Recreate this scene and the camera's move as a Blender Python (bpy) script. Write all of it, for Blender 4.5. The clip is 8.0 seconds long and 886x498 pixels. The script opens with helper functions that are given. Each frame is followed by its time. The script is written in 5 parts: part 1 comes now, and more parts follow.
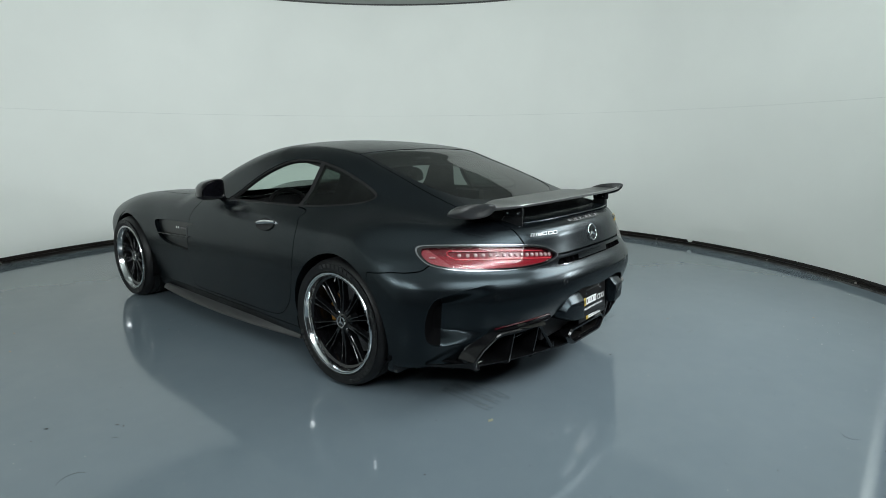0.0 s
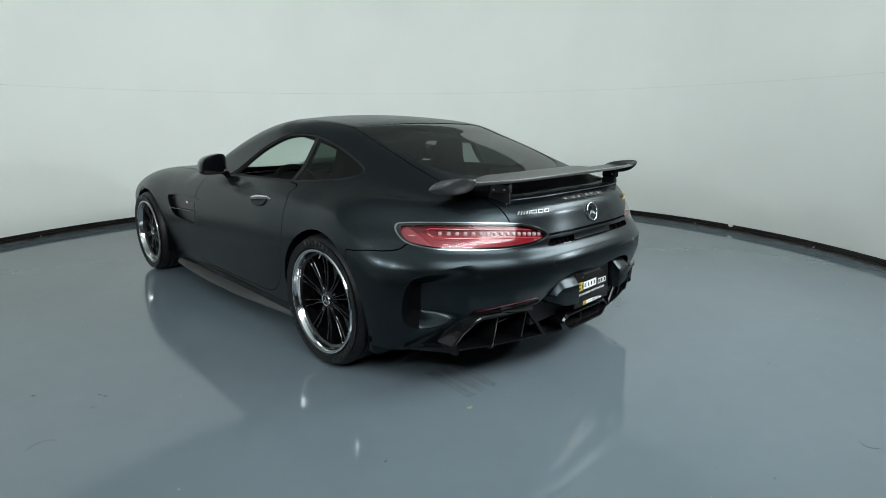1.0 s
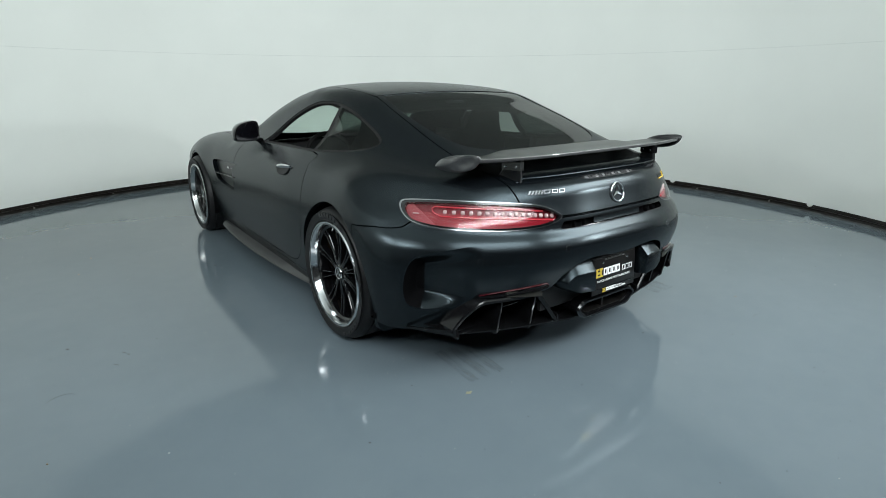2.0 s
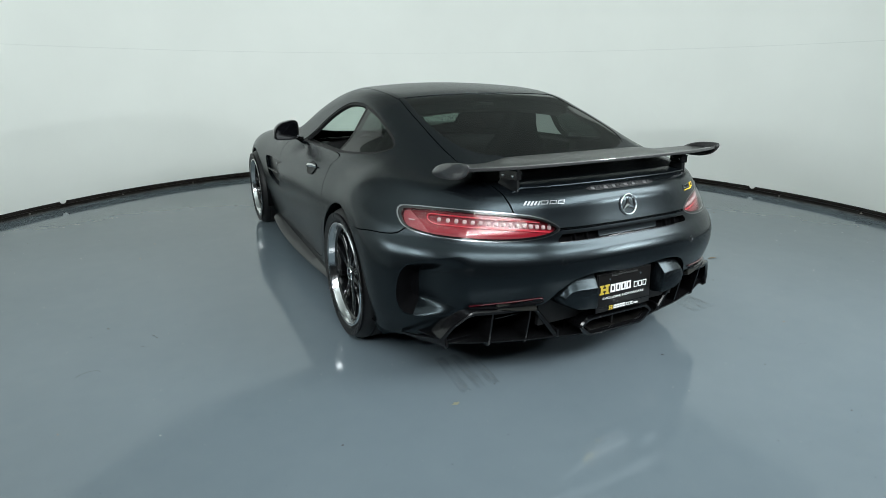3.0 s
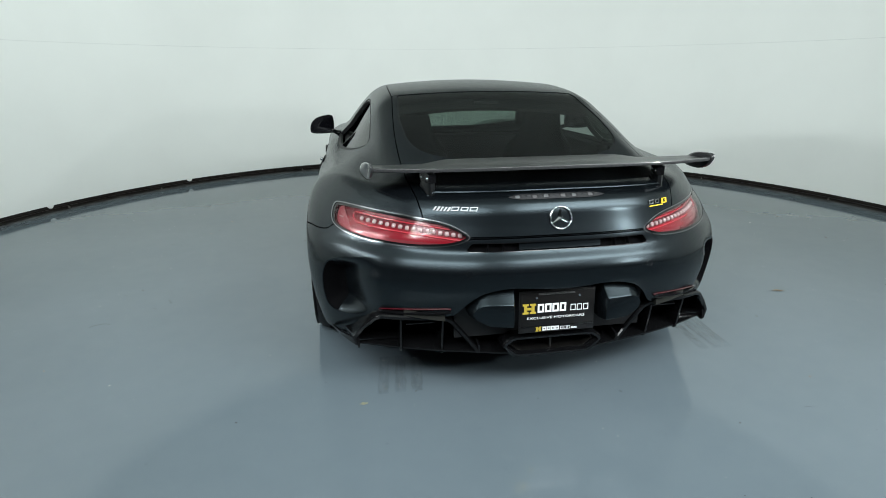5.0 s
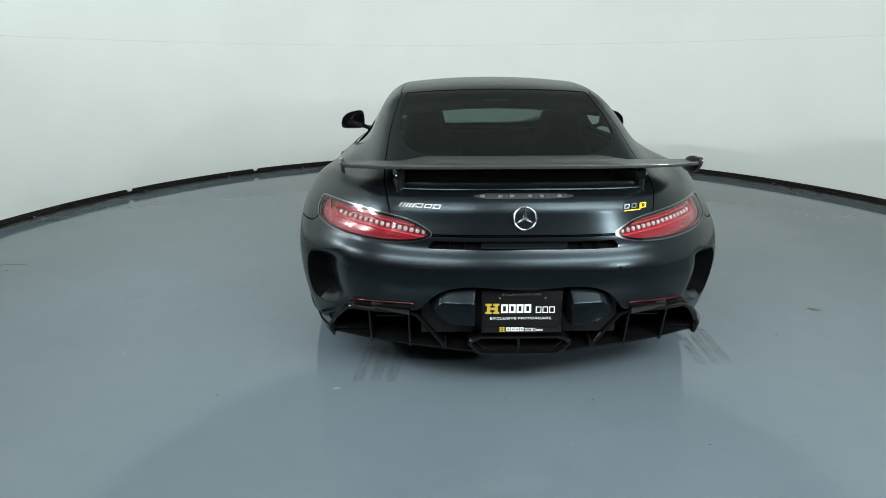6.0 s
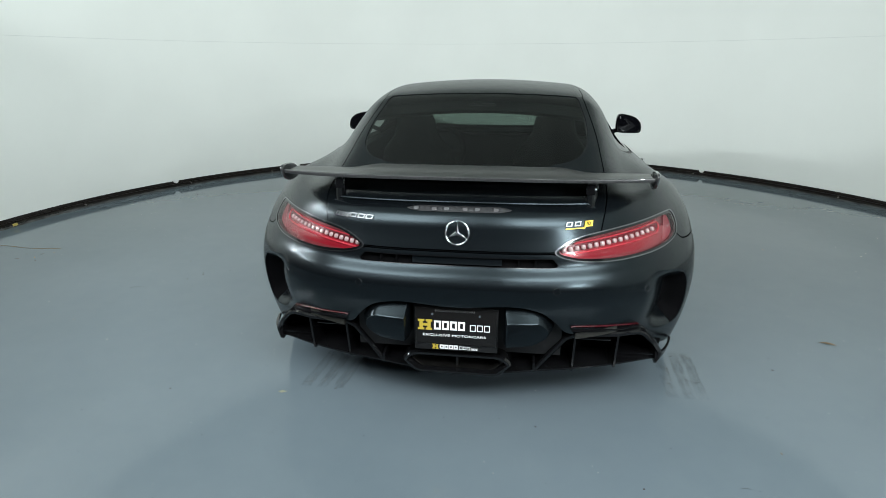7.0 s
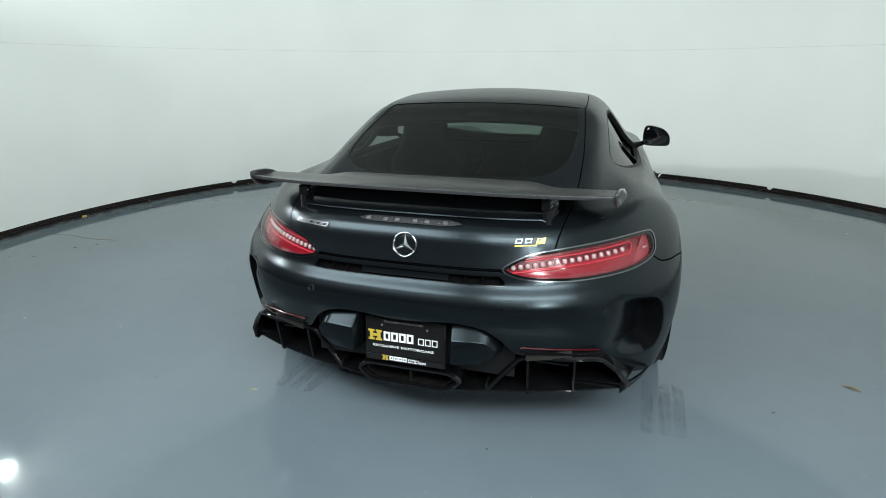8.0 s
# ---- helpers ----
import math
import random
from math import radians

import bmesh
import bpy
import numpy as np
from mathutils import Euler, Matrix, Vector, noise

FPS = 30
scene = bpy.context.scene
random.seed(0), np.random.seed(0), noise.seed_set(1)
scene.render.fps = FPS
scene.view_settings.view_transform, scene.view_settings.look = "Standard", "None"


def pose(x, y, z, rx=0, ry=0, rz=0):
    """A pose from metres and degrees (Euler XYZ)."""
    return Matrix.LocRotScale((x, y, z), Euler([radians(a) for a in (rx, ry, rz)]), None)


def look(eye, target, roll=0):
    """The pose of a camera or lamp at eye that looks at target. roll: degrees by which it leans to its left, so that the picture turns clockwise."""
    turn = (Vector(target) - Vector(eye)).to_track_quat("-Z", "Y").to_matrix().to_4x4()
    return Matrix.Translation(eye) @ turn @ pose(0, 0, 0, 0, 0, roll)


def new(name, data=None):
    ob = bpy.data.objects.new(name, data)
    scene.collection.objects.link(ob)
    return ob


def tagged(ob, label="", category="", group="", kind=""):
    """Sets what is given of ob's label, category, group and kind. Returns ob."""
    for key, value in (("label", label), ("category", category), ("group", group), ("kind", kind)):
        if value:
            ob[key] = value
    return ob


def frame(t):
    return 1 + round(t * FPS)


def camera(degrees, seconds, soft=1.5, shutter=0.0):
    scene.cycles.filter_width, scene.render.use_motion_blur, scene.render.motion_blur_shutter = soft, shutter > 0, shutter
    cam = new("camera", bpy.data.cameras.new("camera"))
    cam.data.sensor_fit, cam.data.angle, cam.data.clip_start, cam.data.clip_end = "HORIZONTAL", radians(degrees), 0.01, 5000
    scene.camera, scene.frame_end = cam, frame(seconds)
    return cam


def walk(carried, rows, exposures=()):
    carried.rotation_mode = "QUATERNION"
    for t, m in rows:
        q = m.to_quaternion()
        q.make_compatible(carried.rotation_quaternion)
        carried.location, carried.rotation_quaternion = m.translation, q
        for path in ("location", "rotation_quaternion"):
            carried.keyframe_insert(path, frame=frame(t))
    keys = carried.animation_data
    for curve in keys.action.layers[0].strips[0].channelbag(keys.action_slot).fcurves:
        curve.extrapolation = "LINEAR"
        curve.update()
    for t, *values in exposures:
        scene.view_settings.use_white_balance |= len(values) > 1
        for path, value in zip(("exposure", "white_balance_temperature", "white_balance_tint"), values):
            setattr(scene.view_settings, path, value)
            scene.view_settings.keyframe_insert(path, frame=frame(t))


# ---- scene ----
cam = camera(77.93, 8.0, 0.6)
PATH = [
    (0, (-2.690, -2.166, 1.281), (-1.192, -0.903, 0.881), -0.20),
    (0.5, (-2.565, -2.276, 1.263), (-1.134, -0.940, 0.852), -0.23),
    (1, (-2.384, -2.311, 1.232), (-1.020, -0.923, 0.770), -0.28),
    (1.5, (-2.231, -2.311, 1.256), (-0.981, -0.851, 0.703), -0.19),
    (1.7, (-2.178, -2.338, 1.265), (-0.963, -0.860, 0.684), -0.07),
    (2.8, (-1.802, -2.583, 1.295), (-0.902, -0.896, 0.711), -0.25),
    (3, (-1.731, -2.585, 1.319), (-0.863, -0.890, 0.708), -0.20),
    (3.5, (-1.516, -2.647, 1.340), (-0.766, -0.896, 0.728), -0.26),
    (4, (-1.294, -2.741, 1.343), (-0.649, -0.954, 0.718), -0.15),
    (4.5, (-1.064, -2.834, 1.342), (-0.568, -0.997, 0.726), -0.40),
    (4.7, (-0.948, -2.830, 1.323), (-0.526, -0.974, 0.708), -0.40),
    (5.8, (-0.405, -2.908, 1.350), (-0.332, -1.018, 0.701), -0.11),
    (6, (-0.321, -2.915, 1.340), (-0.310, -1.020, 0.701), -0.26),
    (6.5, (-0.048, -2.822, 1.362), (-0.184, -0.940, 0.699), -0.05),
    (7, (0.206, -2.798, 1.374), (-0.052, -0.924, 0.724), -0.12),
    (7.5, (0.458, -2.782, 1.396), (0.016, -0.939, 0.758), -0.12),
    (8, (0.662, -2.661, 1.383), (0.116, -0.842, 0.755), -0.09),
]
walk(cam, [(t, look(eye, target, roll)) for t, eye, target, roll in PATH], [(0, -0.25), (1.5, -0.12), (3, 0.0), (8, 0.0)])

# ---- light ----
ROOM_X, ROOM_Y, ROOM_R, ROOM_H = 0.026, 0.898, 4.222, 3.107
world = bpy.data.worlds.new("world")
world.use_nodes = True
world.node_tree.nodes["Background"].inputs[0].default_value = (0.72, 0.80, 0.76, 1)
world.node_tree.nodes["Background"].inputs[1].default_value = 0.02
scene.world = world
LAMP_POWER = 106
LAMP_COLOUR = (0.92, 1.0, 1.02)


# ---- materials ----
def material(name, colour, rough=0.5, metal=0.0, spread=0.0, scale=8.0, bump=0.0, bump_scale=60.0, coat=0.0, rough_spread=0.0, **more):
    m = bpy.data.materials.new(name)
    m.use_nodes = True
    t = m.node_tree
    b = t.nodes["Principled BSDF"]
    b.inputs["Base Color"].default_value = (*colour, 1)
    b.inputs["Roughness"].default_value = rough
    b.inputs["Metallic"].default_value = metal
    b.inputs["Coat Weight"].default_value = coat
    b.inputs["Coat Roughness"].default_value = 0.04
    for key, value in more.items():
        b.inputs[key.replace("_", " ")].default_value = value
    co = t.nodes.new("ShaderNodeTexCoord")
    if spread or rough_spread:
        n = t.nodes.new("ShaderNodeTexNoise")
        n.inputs["Scale"].default_value = scale
        n.inputs["Detail"].default_value = 6
        t.links.new(co.outputs["Object"], n.inputs["Vector"])
        if spread:
            r = t.nodes.new("ShaderNodeMapRange")
            r.inputs["From Min"].default_value, r.inputs["From Max"].default_value = 0.3, 0.7
            r.inputs["To Min"].default_value, r.inputs["To Max"].default_value = 1 - spread, 1 + spread
            t.links.new(n.outputs["Fac"], r.inputs["Value"])
            mul = t.nodes.new("ShaderNodeVectorMath")
            mul.operation = "SCALE"
            mul.inputs[0].default_value = colour
            t.links.new(r.outputs["Result"], mul.inputs["Scale"])
            t.links.new(mul.outputs["Vector"], b.inputs["Base Color"])
        if rough_spread:
            r = t.nodes.new("ShaderNodeMapRange")
            r.inputs["From Min"].default_value, r.inputs["From Max"].default_value = 0.3, 0.7
            r.inputs["To Min"].default_value, r.inputs["To Max"].default_value = rough - rough_spread, rough + rough_spread
            t.links.new(n.outputs["Fac"], r.inputs["Value"])
            t.links.new(r.outputs["Result"], b.inputs["Roughness"])
    if bump:
        n = t.nodes.new("ShaderNodeTexNoise")
        n.inputs["Scale"].default_value = bump_scale
        n.inputs["Detail"].default_value = 4
        t.links.new(co.outputs["Object"], n.inputs["Vector"])
        k = t.nodes.new("ShaderNodeBump")
        k.inputs["Strength"].default_value = bump
        k.inputs["Distance"].default_value = 0.004
        t.links.new(n.outputs["Fac"], k.inputs["Height"])
        t.links.new(k.outputs["Normal"], b.inputs["Normal"])
    return m


def glass_material(name, tint, gloss=0.04, facing=0.06):
    """Thin tinted sheet: what passes is tinted once, and the face mirrors more at a slant."""
    m = bpy.data.materials.new(name)
    m.use_nodes = True
    t = m.node_tree
    t.nodes.remove(t.nodes["Principled BSDF"])
    clear = t.nodes.new("ShaderNodeBsdfTransparent")
    clear.inputs["Color"].default_value = (*tint, 1)
    shine = t.nodes.new("ShaderNodeBsdfGlossy")
    shine.inputs["Roughness"].default_value = gloss
    fres = t.nodes.new("ShaderNodeLayerWeight")
    fres.inputs["Blend"].default_value = 0.5
    power = t.nodes.new("ShaderNodeMath")
    power.operation = "POWER"
    power.inputs[1].default_value = 5.0
    share = t.nodes.new("ShaderNodeMath")
    share.operation = "MULTIPLY_ADD"
    share.inputs[1].default_value, share.inputs[2].default_value = 0.9, facing
    t.links.new(fres.outputs["Facing"], power.inputs[0])
    t.links.new(power.outputs["Value"], share.inputs[0])
    mix = t.nodes.new("ShaderNodeMixShader")
    t.links.new(share.outputs["Value"], mix.inputs["Fac"])
    t.links.new(clear.outputs["BSDF"], mix.inputs[1])
    t.links.new(shine.outputs["BSDF"], mix.inputs[2])
    t.links.new(mix.outputs["Shader"], t.nodes["Material Output"].inputs["Surface"])
    return m


def weave_material(name, dark, light, scale, coat=1.0):
    """Carbon fibre: two checks of threads that catch the light by turns, under clear lacquer."""
    m = material(name, dark, 0.35, 0.0, coat=coat)
    t = m.node_tree
    co = t.nodes.new("ShaderNodeTexCoord")
    turn = t.nodes.new("ShaderNodeMapping")
    turn.inputs["Rotation"].default_value = (0.6, 0.3, radians(45))
    check = t.nodes.new("ShaderNodeTexChecker")
    check.inputs["Scale"].default_value = scale
    check.inputs["Color1"].default_value = (*dark, 1)
    check.inputs["Color2"].default_value = (*light, 1)
    t.links.new(co.outputs["Object"], turn.inputs["Vector"])
    t.links.new(turn.outputs["Vector"], check.inputs["Vector"])
    t.links.new(check.outputs["Color"], t.nodes["Principled BSDF"].inputs["Base Color"])
    return m


PAINT = material("satin_black_paint", (0.0026, 0.0034, 0.0042), 0.26, 0.0, bump=0.012, bump_scale=900, Specular_IOR_Level=0.32, Specular_Tint=(0.80, 1.0, 1.10, 1.0))
# near-black, hardly any shine: hidden shell parts, and shade in deep recesses
INNER = material("inner_shell_and_shade", (0.0032, 0.0032, 0.0036), 0.8, Specular_IOR_Level=0.02)
DIFFUSER_BLACK = material("dark_diffuser_plastic", (0.005, 0.005, 0.0055), 0.12, rough_spread=0.03, scale=12, Specular_IOR_Level=0.3)
DASH_TOP = material("smooth_dash_leather", (0.012, 0.012, 0.012), 0.24)
STRUT_BLACK = material("dark_strut_paint", (0.003, 0.0035, 0.004), 0.30, Specular_IOR_Level=0.35)
GLOSS_BLACK = material("gloss_black_plastic", (0.004, 0.004, 0.0045), 0.13, rough_spread=0.03, scale=12)
MATT_BLACK = material("matt_black_plastic", (0.008, 0.008, 0.0085), 0.5, spread=0.15, scale=40, bump=0.08, bump_scale=400, Specular_IOR_Level=0.25)
RUBBER = material("tyre_rubber", (0.0045, 0.0045, 0.005), 0.48, spread=0.2, scale=25, bump=0.12, bump_scale=250, Specular_IOR_Level=0.3)
RUBBER_MARK = material("raised_tyre_lettering", (0.0075, 0.0075, 0.008), 0.42)
WHEEL_BLACK = material("gloss_black_wheel_paint", (0.0035, 0.0035, 0.004), 0.10)
POLISHED = material("polished_rim_metal", (0.74, 0.75, 0.76), 0.15, 1.0, rough_spread=0.04, scale=20)
FENDER_DARK = material("dark_vent_panel", (0.003, 0.003, 0.0035), 0.3)
BADGE = material("dark_badge_chrome", (0.15, 0.155, 0.16), 0.28, 1.0)
CHROME = material("chrome", (0.75, 0.76, 0.77), 0.08, 1.0)
GOLD = material("gold_brake_caliper_paint", (0.26, 0.12, 0.018), 0.35, 0.2)
DISC = material("brake_disc_steel", (0.16, 0.16, 0.17), 0.4, 1.0)
CARBON = weave_material("carbon_weave", (0.010, 0.010, 0.011), (0.034, 0.034, 0.035), 400)
CARBON_DULL = weave_material("dull_carbon_weave", (0.009, 0.009, 0.0075), (0.020, 0.020, 0.017), 420, 0.0)
CARBON_SATIN = weave_material("satin_carbon_weave", (0.008, 0.0083, 0.008), (0.016, 0.0165, 0.016), 520, 0.15)
TINT = glass_material("tinted_glass", (0.20, 0.245, 0.225))
SCREEN = glass_material("windscreen_glass", (0.62, 0.74, 0.68))
QUARTER = glass_material("dark_quarter_glass", (0.11, 0.135, 0.125))
LENS = glass_material("clear_lamp_cover", (0.93, 0.90, 0.90), 0.02, 0.016)
LAMP_RED = material("lamp_red", (0.19, 0.014, 0.022), 0.25, 0.1, coat=0.35, spread=0.12, scale=30)
LAMP_PINK = material("lamp_pale_red", (0.22, 0.030, 0.040), 0.30, 0.1, coat=0.35, spread=0.08, scale=30)
LAMP_DEEP = material("lamp_deep_red", (0.20, 0.007, 0.015), 0.2, 0.1, coat=0.4)
LAMP_CHAMBER = material("lamp_dark_chamber", (0.12, 0.012, 0.018), 0.22, 0.1, spread=0.15, scale=40)
LAMP_MAUVE = material("lamp_grey_pink_band", (0.20, 0.030, 0.038), 0.25, 0.3, coat=0.5)
LAMP_GUIDE = material("lamp_bright_red_guide", (0.42, 0.025, 0.04), 0.2, coat=0.8)
LAMP_GREY = material("lamp_grey_trim", (0.16, 0.15, 0.155), 0.3, 0.6)
LAMP_RIM = material("satin_chrome_lamp_rim", (0.24, 0.24, 0.25), 0.2, 1.0)
LED = material("clear_lamp_cube", (0.40, 0.28, 0.28), 0.14, 0.0, coat=0.8)
SMOKE = material("smoked_lamp_reflector", (0.045, 0.045, 0.047), 0.12, 0.3)
CELL = material("pale_glint_cell", (0.17, 0.17, 0.175), 0.28, 0.6)
SENSOR_RING = material("fine_sensor_ring", (0.30, 0.30, 0.31), 0.25, 1.0)
REFLECTOR = material("red_reflector", (0.055, 0.002, 0.006), 0.2, coat=0.6)
YELLOW = material("yellow_badge", (0.80, 0.52, 0.02), 0.3, coat=0.3)
PLATE = material("black_plate", (0.0065, 0.006, 0.006), 0.32, Specular_IOR_Level=0.3)
PRINT_WHITE = material("white_print", (0.80, 0.80, 0.80), 0.45)
PRINT_GREY = material("grey_print", (0.16, 0.16, 0.16), 0.45)
PRINT_GOLD = material("gold_print", (0.62, 0.45, 0.06), 0.35, 0.3)
CABIN = material("black_cabin_trim", (0.006, 0.006, 0.0065), 0.6, spread=0.2, scale=30, bump=0.1, bump_scale=300)
LEATHER = material("black_leather", (0.007, 0.0065, 0.0065), 0.55, spread=0.2, scale=20, bump=0.15, bump_scale=180, Specular_IOR_Level=0.25)
WALL = material("white_wall_paint", (0.78, 0.80, 0.76), 0.55, spread=0.03, scale=0.9, bump=0.02, bump_scale=30)
CEILING = material("ceiling_paint", (0.34, 0.36, 0.345), 0.7, spread=0.02, scale=1.5)
SKIRT = material("dark_bronze_channel", (0.018, 0.014, 0.012), 0.35, 0.3, spread=0.3, scale=15)
SKIRT_WEAR = material("worn_grey_clip", (0.22, 0.20, 0.18), 0.5, spread=0.3, scale=60)
LEAF = material("dry_leaf", (0.16, 0.10, 0.04), 0.8, spread=0.3, scale=120)
THREAD = material("dark_fibre", (0.03, 0.03, 0.032), 0.8)
STAIN = material("ochre_stain", (0.20, 0.195, 0.13), 0.5)
HOUSING = material("lamp_housing", (0.05, 0.05, 0.05), 0.5)
GLINT_STRIP = material("glossy_glint_strip", (0.07, 0.07, 0.068), 0.06, spread=0.5, scale=9, bump=1.0, bump_scale=22)
DRAPE = material("dark_grey_backroom_wall", (0.048, 0.052, 0.056), 0.8, spread=0.2, scale=2.0)


def floor_material():
    m = material("grey_epoxy_floor", (0.150, 0.185, 0.207), 0.09, spread=0.0)
    t = m.node_tree
    b = t.nodes["Principled BSDF"]
    co = t.nodes.new("ShaderNodeTexCoord")
    big = t.nodes.new("ShaderNodeTexNoise")
    big.inputs["Scale"].default_value, big.inputs["Detail"].default_value = 0.9, 5
    fine = t.nodes.new("ShaderNodeTexNoise")
    fine.inputs["Scale"].default_value, fine.inputs["Detail"].default_value = 9, 8
    ramp = t.nodes.new("ShaderNodeMix")
    ramp.data_type = "RGBA"
    ramp.inputs["A"].default_value = (0.104, 0.134, 0.155, 1)
    ramp.inputs["B"].default_value = (0.138, 0.169, 0.190, 1)
    add = t.nodes.new("ShaderNodeMath")
    add.operation = "MULTIPLY_ADD"
    add.inputs[1].default_value = 0.35
    for n in (big, fine):
        t.links.new(co.outputs["Object"], n.inputs["Vector"])
    t.links.new(fine.outputs["Fac"], add.inputs[0])
    t.links.new(big.outputs["Fac"], add.inputs[2])
    t.links.new(add.outputs["Value"], ramp.inputs["Factor"])
    t.links.new(ramp.outputs["Result"], b.inputs["Base Color"])
    rough = t.nodes.new("ShaderNodeMapRange")
    rough.inputs["To Min"].default_value, rough.inputs["To Max"].default_value = 0.05, 0.125
    t.links.new(fine.outputs["Fac"], rough.inputs["Value"])
    t.links.new(rough.outputs["Result"], b.inputs["Roughness"])
    wave = t.nodes.new("ShaderNodeTexNoise")
    wave.inputs["Scale"].default_value, wave.inputs["Detail"].default_value = 5, 2
    t.links.new(co.outputs["Object"], wave.inputs["Vector"])
    k = t.nodes.new("ShaderNodeBump")
    k.inputs["Strength"].default_value, k.inputs["Distance"].default_value = 0.06, 0.004
    t.links.new(wave.outputs["Fac"], k.inputs["Height"])
    t.links.new(k.outputs["Normal"], b.inputs["Normal"])
    return m


FLOOR = floor_material()


# ---- mesh tools ----
def linked(name, mesh, mat, parent, label=""):
    mesh.materials.append(mat)
    ob = new(name, mesh)
    ob.parent = parent
    return tagged(ob, label)


def part(name, bm, mat, parent, label="", smooth=40):
    """Links a bmesh as one mesh object under a thing or a part."""
    bmesh.ops.recalc_face_normals(bm, faces=bm.faces[:])
    mesh = bpy.data.meshes.new(name)
    for f in bm.faces:
        f.smooth = smooth > 0
    if smooth:
        for e in bm.edges:
            if len(e.link_faces) == 2 and e.calc_face_angle(0) > radians(smooth):
                e.smooth = False
    bm.to_mesh(mesh)
    bm.free()
    return linked(name, mesh, mat, parent, label)


def thing(name, at, label, category, group="", kind=""):
    ob = new(name)
    ob.location = at
    return tagged(ob, label, category, group, kind)


def add_box(bm, size, at=(0, 0, 0), turn=None, bevel=0.0, seg=2):
    m = Matrix.Translation(at) @ (turn.to_4x4() if turn else Matrix()) @ Matrix.Diagonal((*size, 1))
    made = bmesh.ops.create_cube(bm, size=1, matrix=m)["verts"]
    if bevel:
        edges = list({e for v in made for e in v.link_edges})
        bmesh.ops.bevel(bm, geom=edges, offset=bevel, segments=seg, affect="EDGES", profile=0.5)
    return bm


def add_prism(bm, outline, a, b, place):
    """A closed outline of (u, v) pairs, run from depth a to b; place(u, v, w) gives the point."""
    n = len(outline)
    lo = [bm.verts.new(place(u, v, a)) for u, v in outline]
    hi = [bm.verts.new(place(u, v, b)) for u, v in outline]
    bm.faces.new(lo[::-1])
    bm.faces.new(hi)
    for i in range(n):
        bm.faces.new((lo[i], lo[(i + 1) % n], hi[(i + 1) % n], hi[i]))
    return bm


def add_tube(bm, path, radius, sides=10, closed=False):
    pts = [Vector(p) for p in path]
    n = len(pts)
    rings = []
    for i, p in enumerate(pts):
        q, r = (pts[i - 1] if i or closed else p), (pts[(i + 1) % n] if i < n - 1 or closed else p)
        d = (r - q).normalized()
        side = d.cross(Vector((0, 0, 1)) if abs(d.z) < 0.95 else Vector((1, 0, 0))).normalized()
        up = side.cross(d)
        rr = radius[i] if isinstance(radius, (list, tuple)) else radius
        rings.append([bm.verts.new(p + (side * math.cos(a) + up * math.sin(a)) * rr) for a in (2 * math.pi * k / sides for k in range(sides))])
    for i in range(n if closed else n - 1):
        s, e = rings[i], rings[(i + 1) % n]
        for k in range(sides):
            bm.faces.new((s[k], s[(k + 1) % sides], e[(k + 1) % sides], e[k]))
    if not closed:
        bm.faces.new(rings[0][::-1])
        bm.faces.new(rings[-1])
    return bm


def add_lathe(bm, profile, sides=72, closed=True):
    """Turns (radius, x) pairs about the x axis."""
    rings = [[bm.verts.new((x, r * math.cos(2 * math.pi * k / sides), r * math.sin(2 * math.pi * k / sides))) for k in range(sides)] for r, x in profile]
    n = len(rings)
    for i in range(n if closed else n - 1):
        s, e = rings[i], rings[(i + 1) % n]
        for k in range(sides):
            bm.faces.new((s[k], s[(k + 1) % sides], e[(k + 1) % sides], e[k]))
    return bm


def add_loft(bm, rows, closed=True, caps=True):
    """Skins rows of points of equal number."""
    rings = [[bm.verts.new(p) for p in row] for row in rows]
    n = len(rings[0])
    for s, e in zip(rings, rings[1:]):
        for k in range(n if closed else n - 1):
            bm.faces.new((s[k], s[(k + 1) % n], e[(k + 1) % n], e[k]))
    if caps and closed:
        bm.faces.new(rings[0][::-1])
        bm.faces.new(rings[-1])
    return bm


def rounded(points, per=6):
    """A closed smooth outline through a few points."""
    p = np.array(points, float)
    n = len(p)
    out = []
    for i in range(n):
        a, b, c, d = p[i - 1], p[i], p[(i + 1) % n], p[(i + 2) % n]
        for u in np.linspace(0, 1, per, endpoint=False):
            out.append(0.5 * (2 * b + (c - a) * u + (2 * a - 5 * b + 4 * c - d) * u * u + (3 * b - a - 3 * c + d) * u ** 3))
    return np.array(out)


def outline_distance(outline, u, v):
    """Signed distance of (u, v) from a closed outline, below zero inside."""
    a, b = outline, np.roll(outline, -1, axis=0)
    q = np.stack([u, v], 1)
    best = np.full(len(q), 1e9)
    inside = np.zeros(len(q), bool)
    for p0, p1 in zip(a, b):
        e = p1 - p0
        w = q - p0
        k = np.clip((w @ e) / (e @ e + 1e-12), 0, 1)
        best = np.minimum(best, ((w - k[:, None] * e) ** 2).sum(1))
        hit = (p0[1] > q[:, 1]) != (p1[1] > q[:, 1])
        cross = p0[0] + (q[:, 1] - p0[1]) / (p1[1] - p0[1] + 1e-12) * e[0]
        inside ^= hit & (q[:, 0] < cross)
    best = np.sqrt(best)
    return np.where(inside, -best, best)


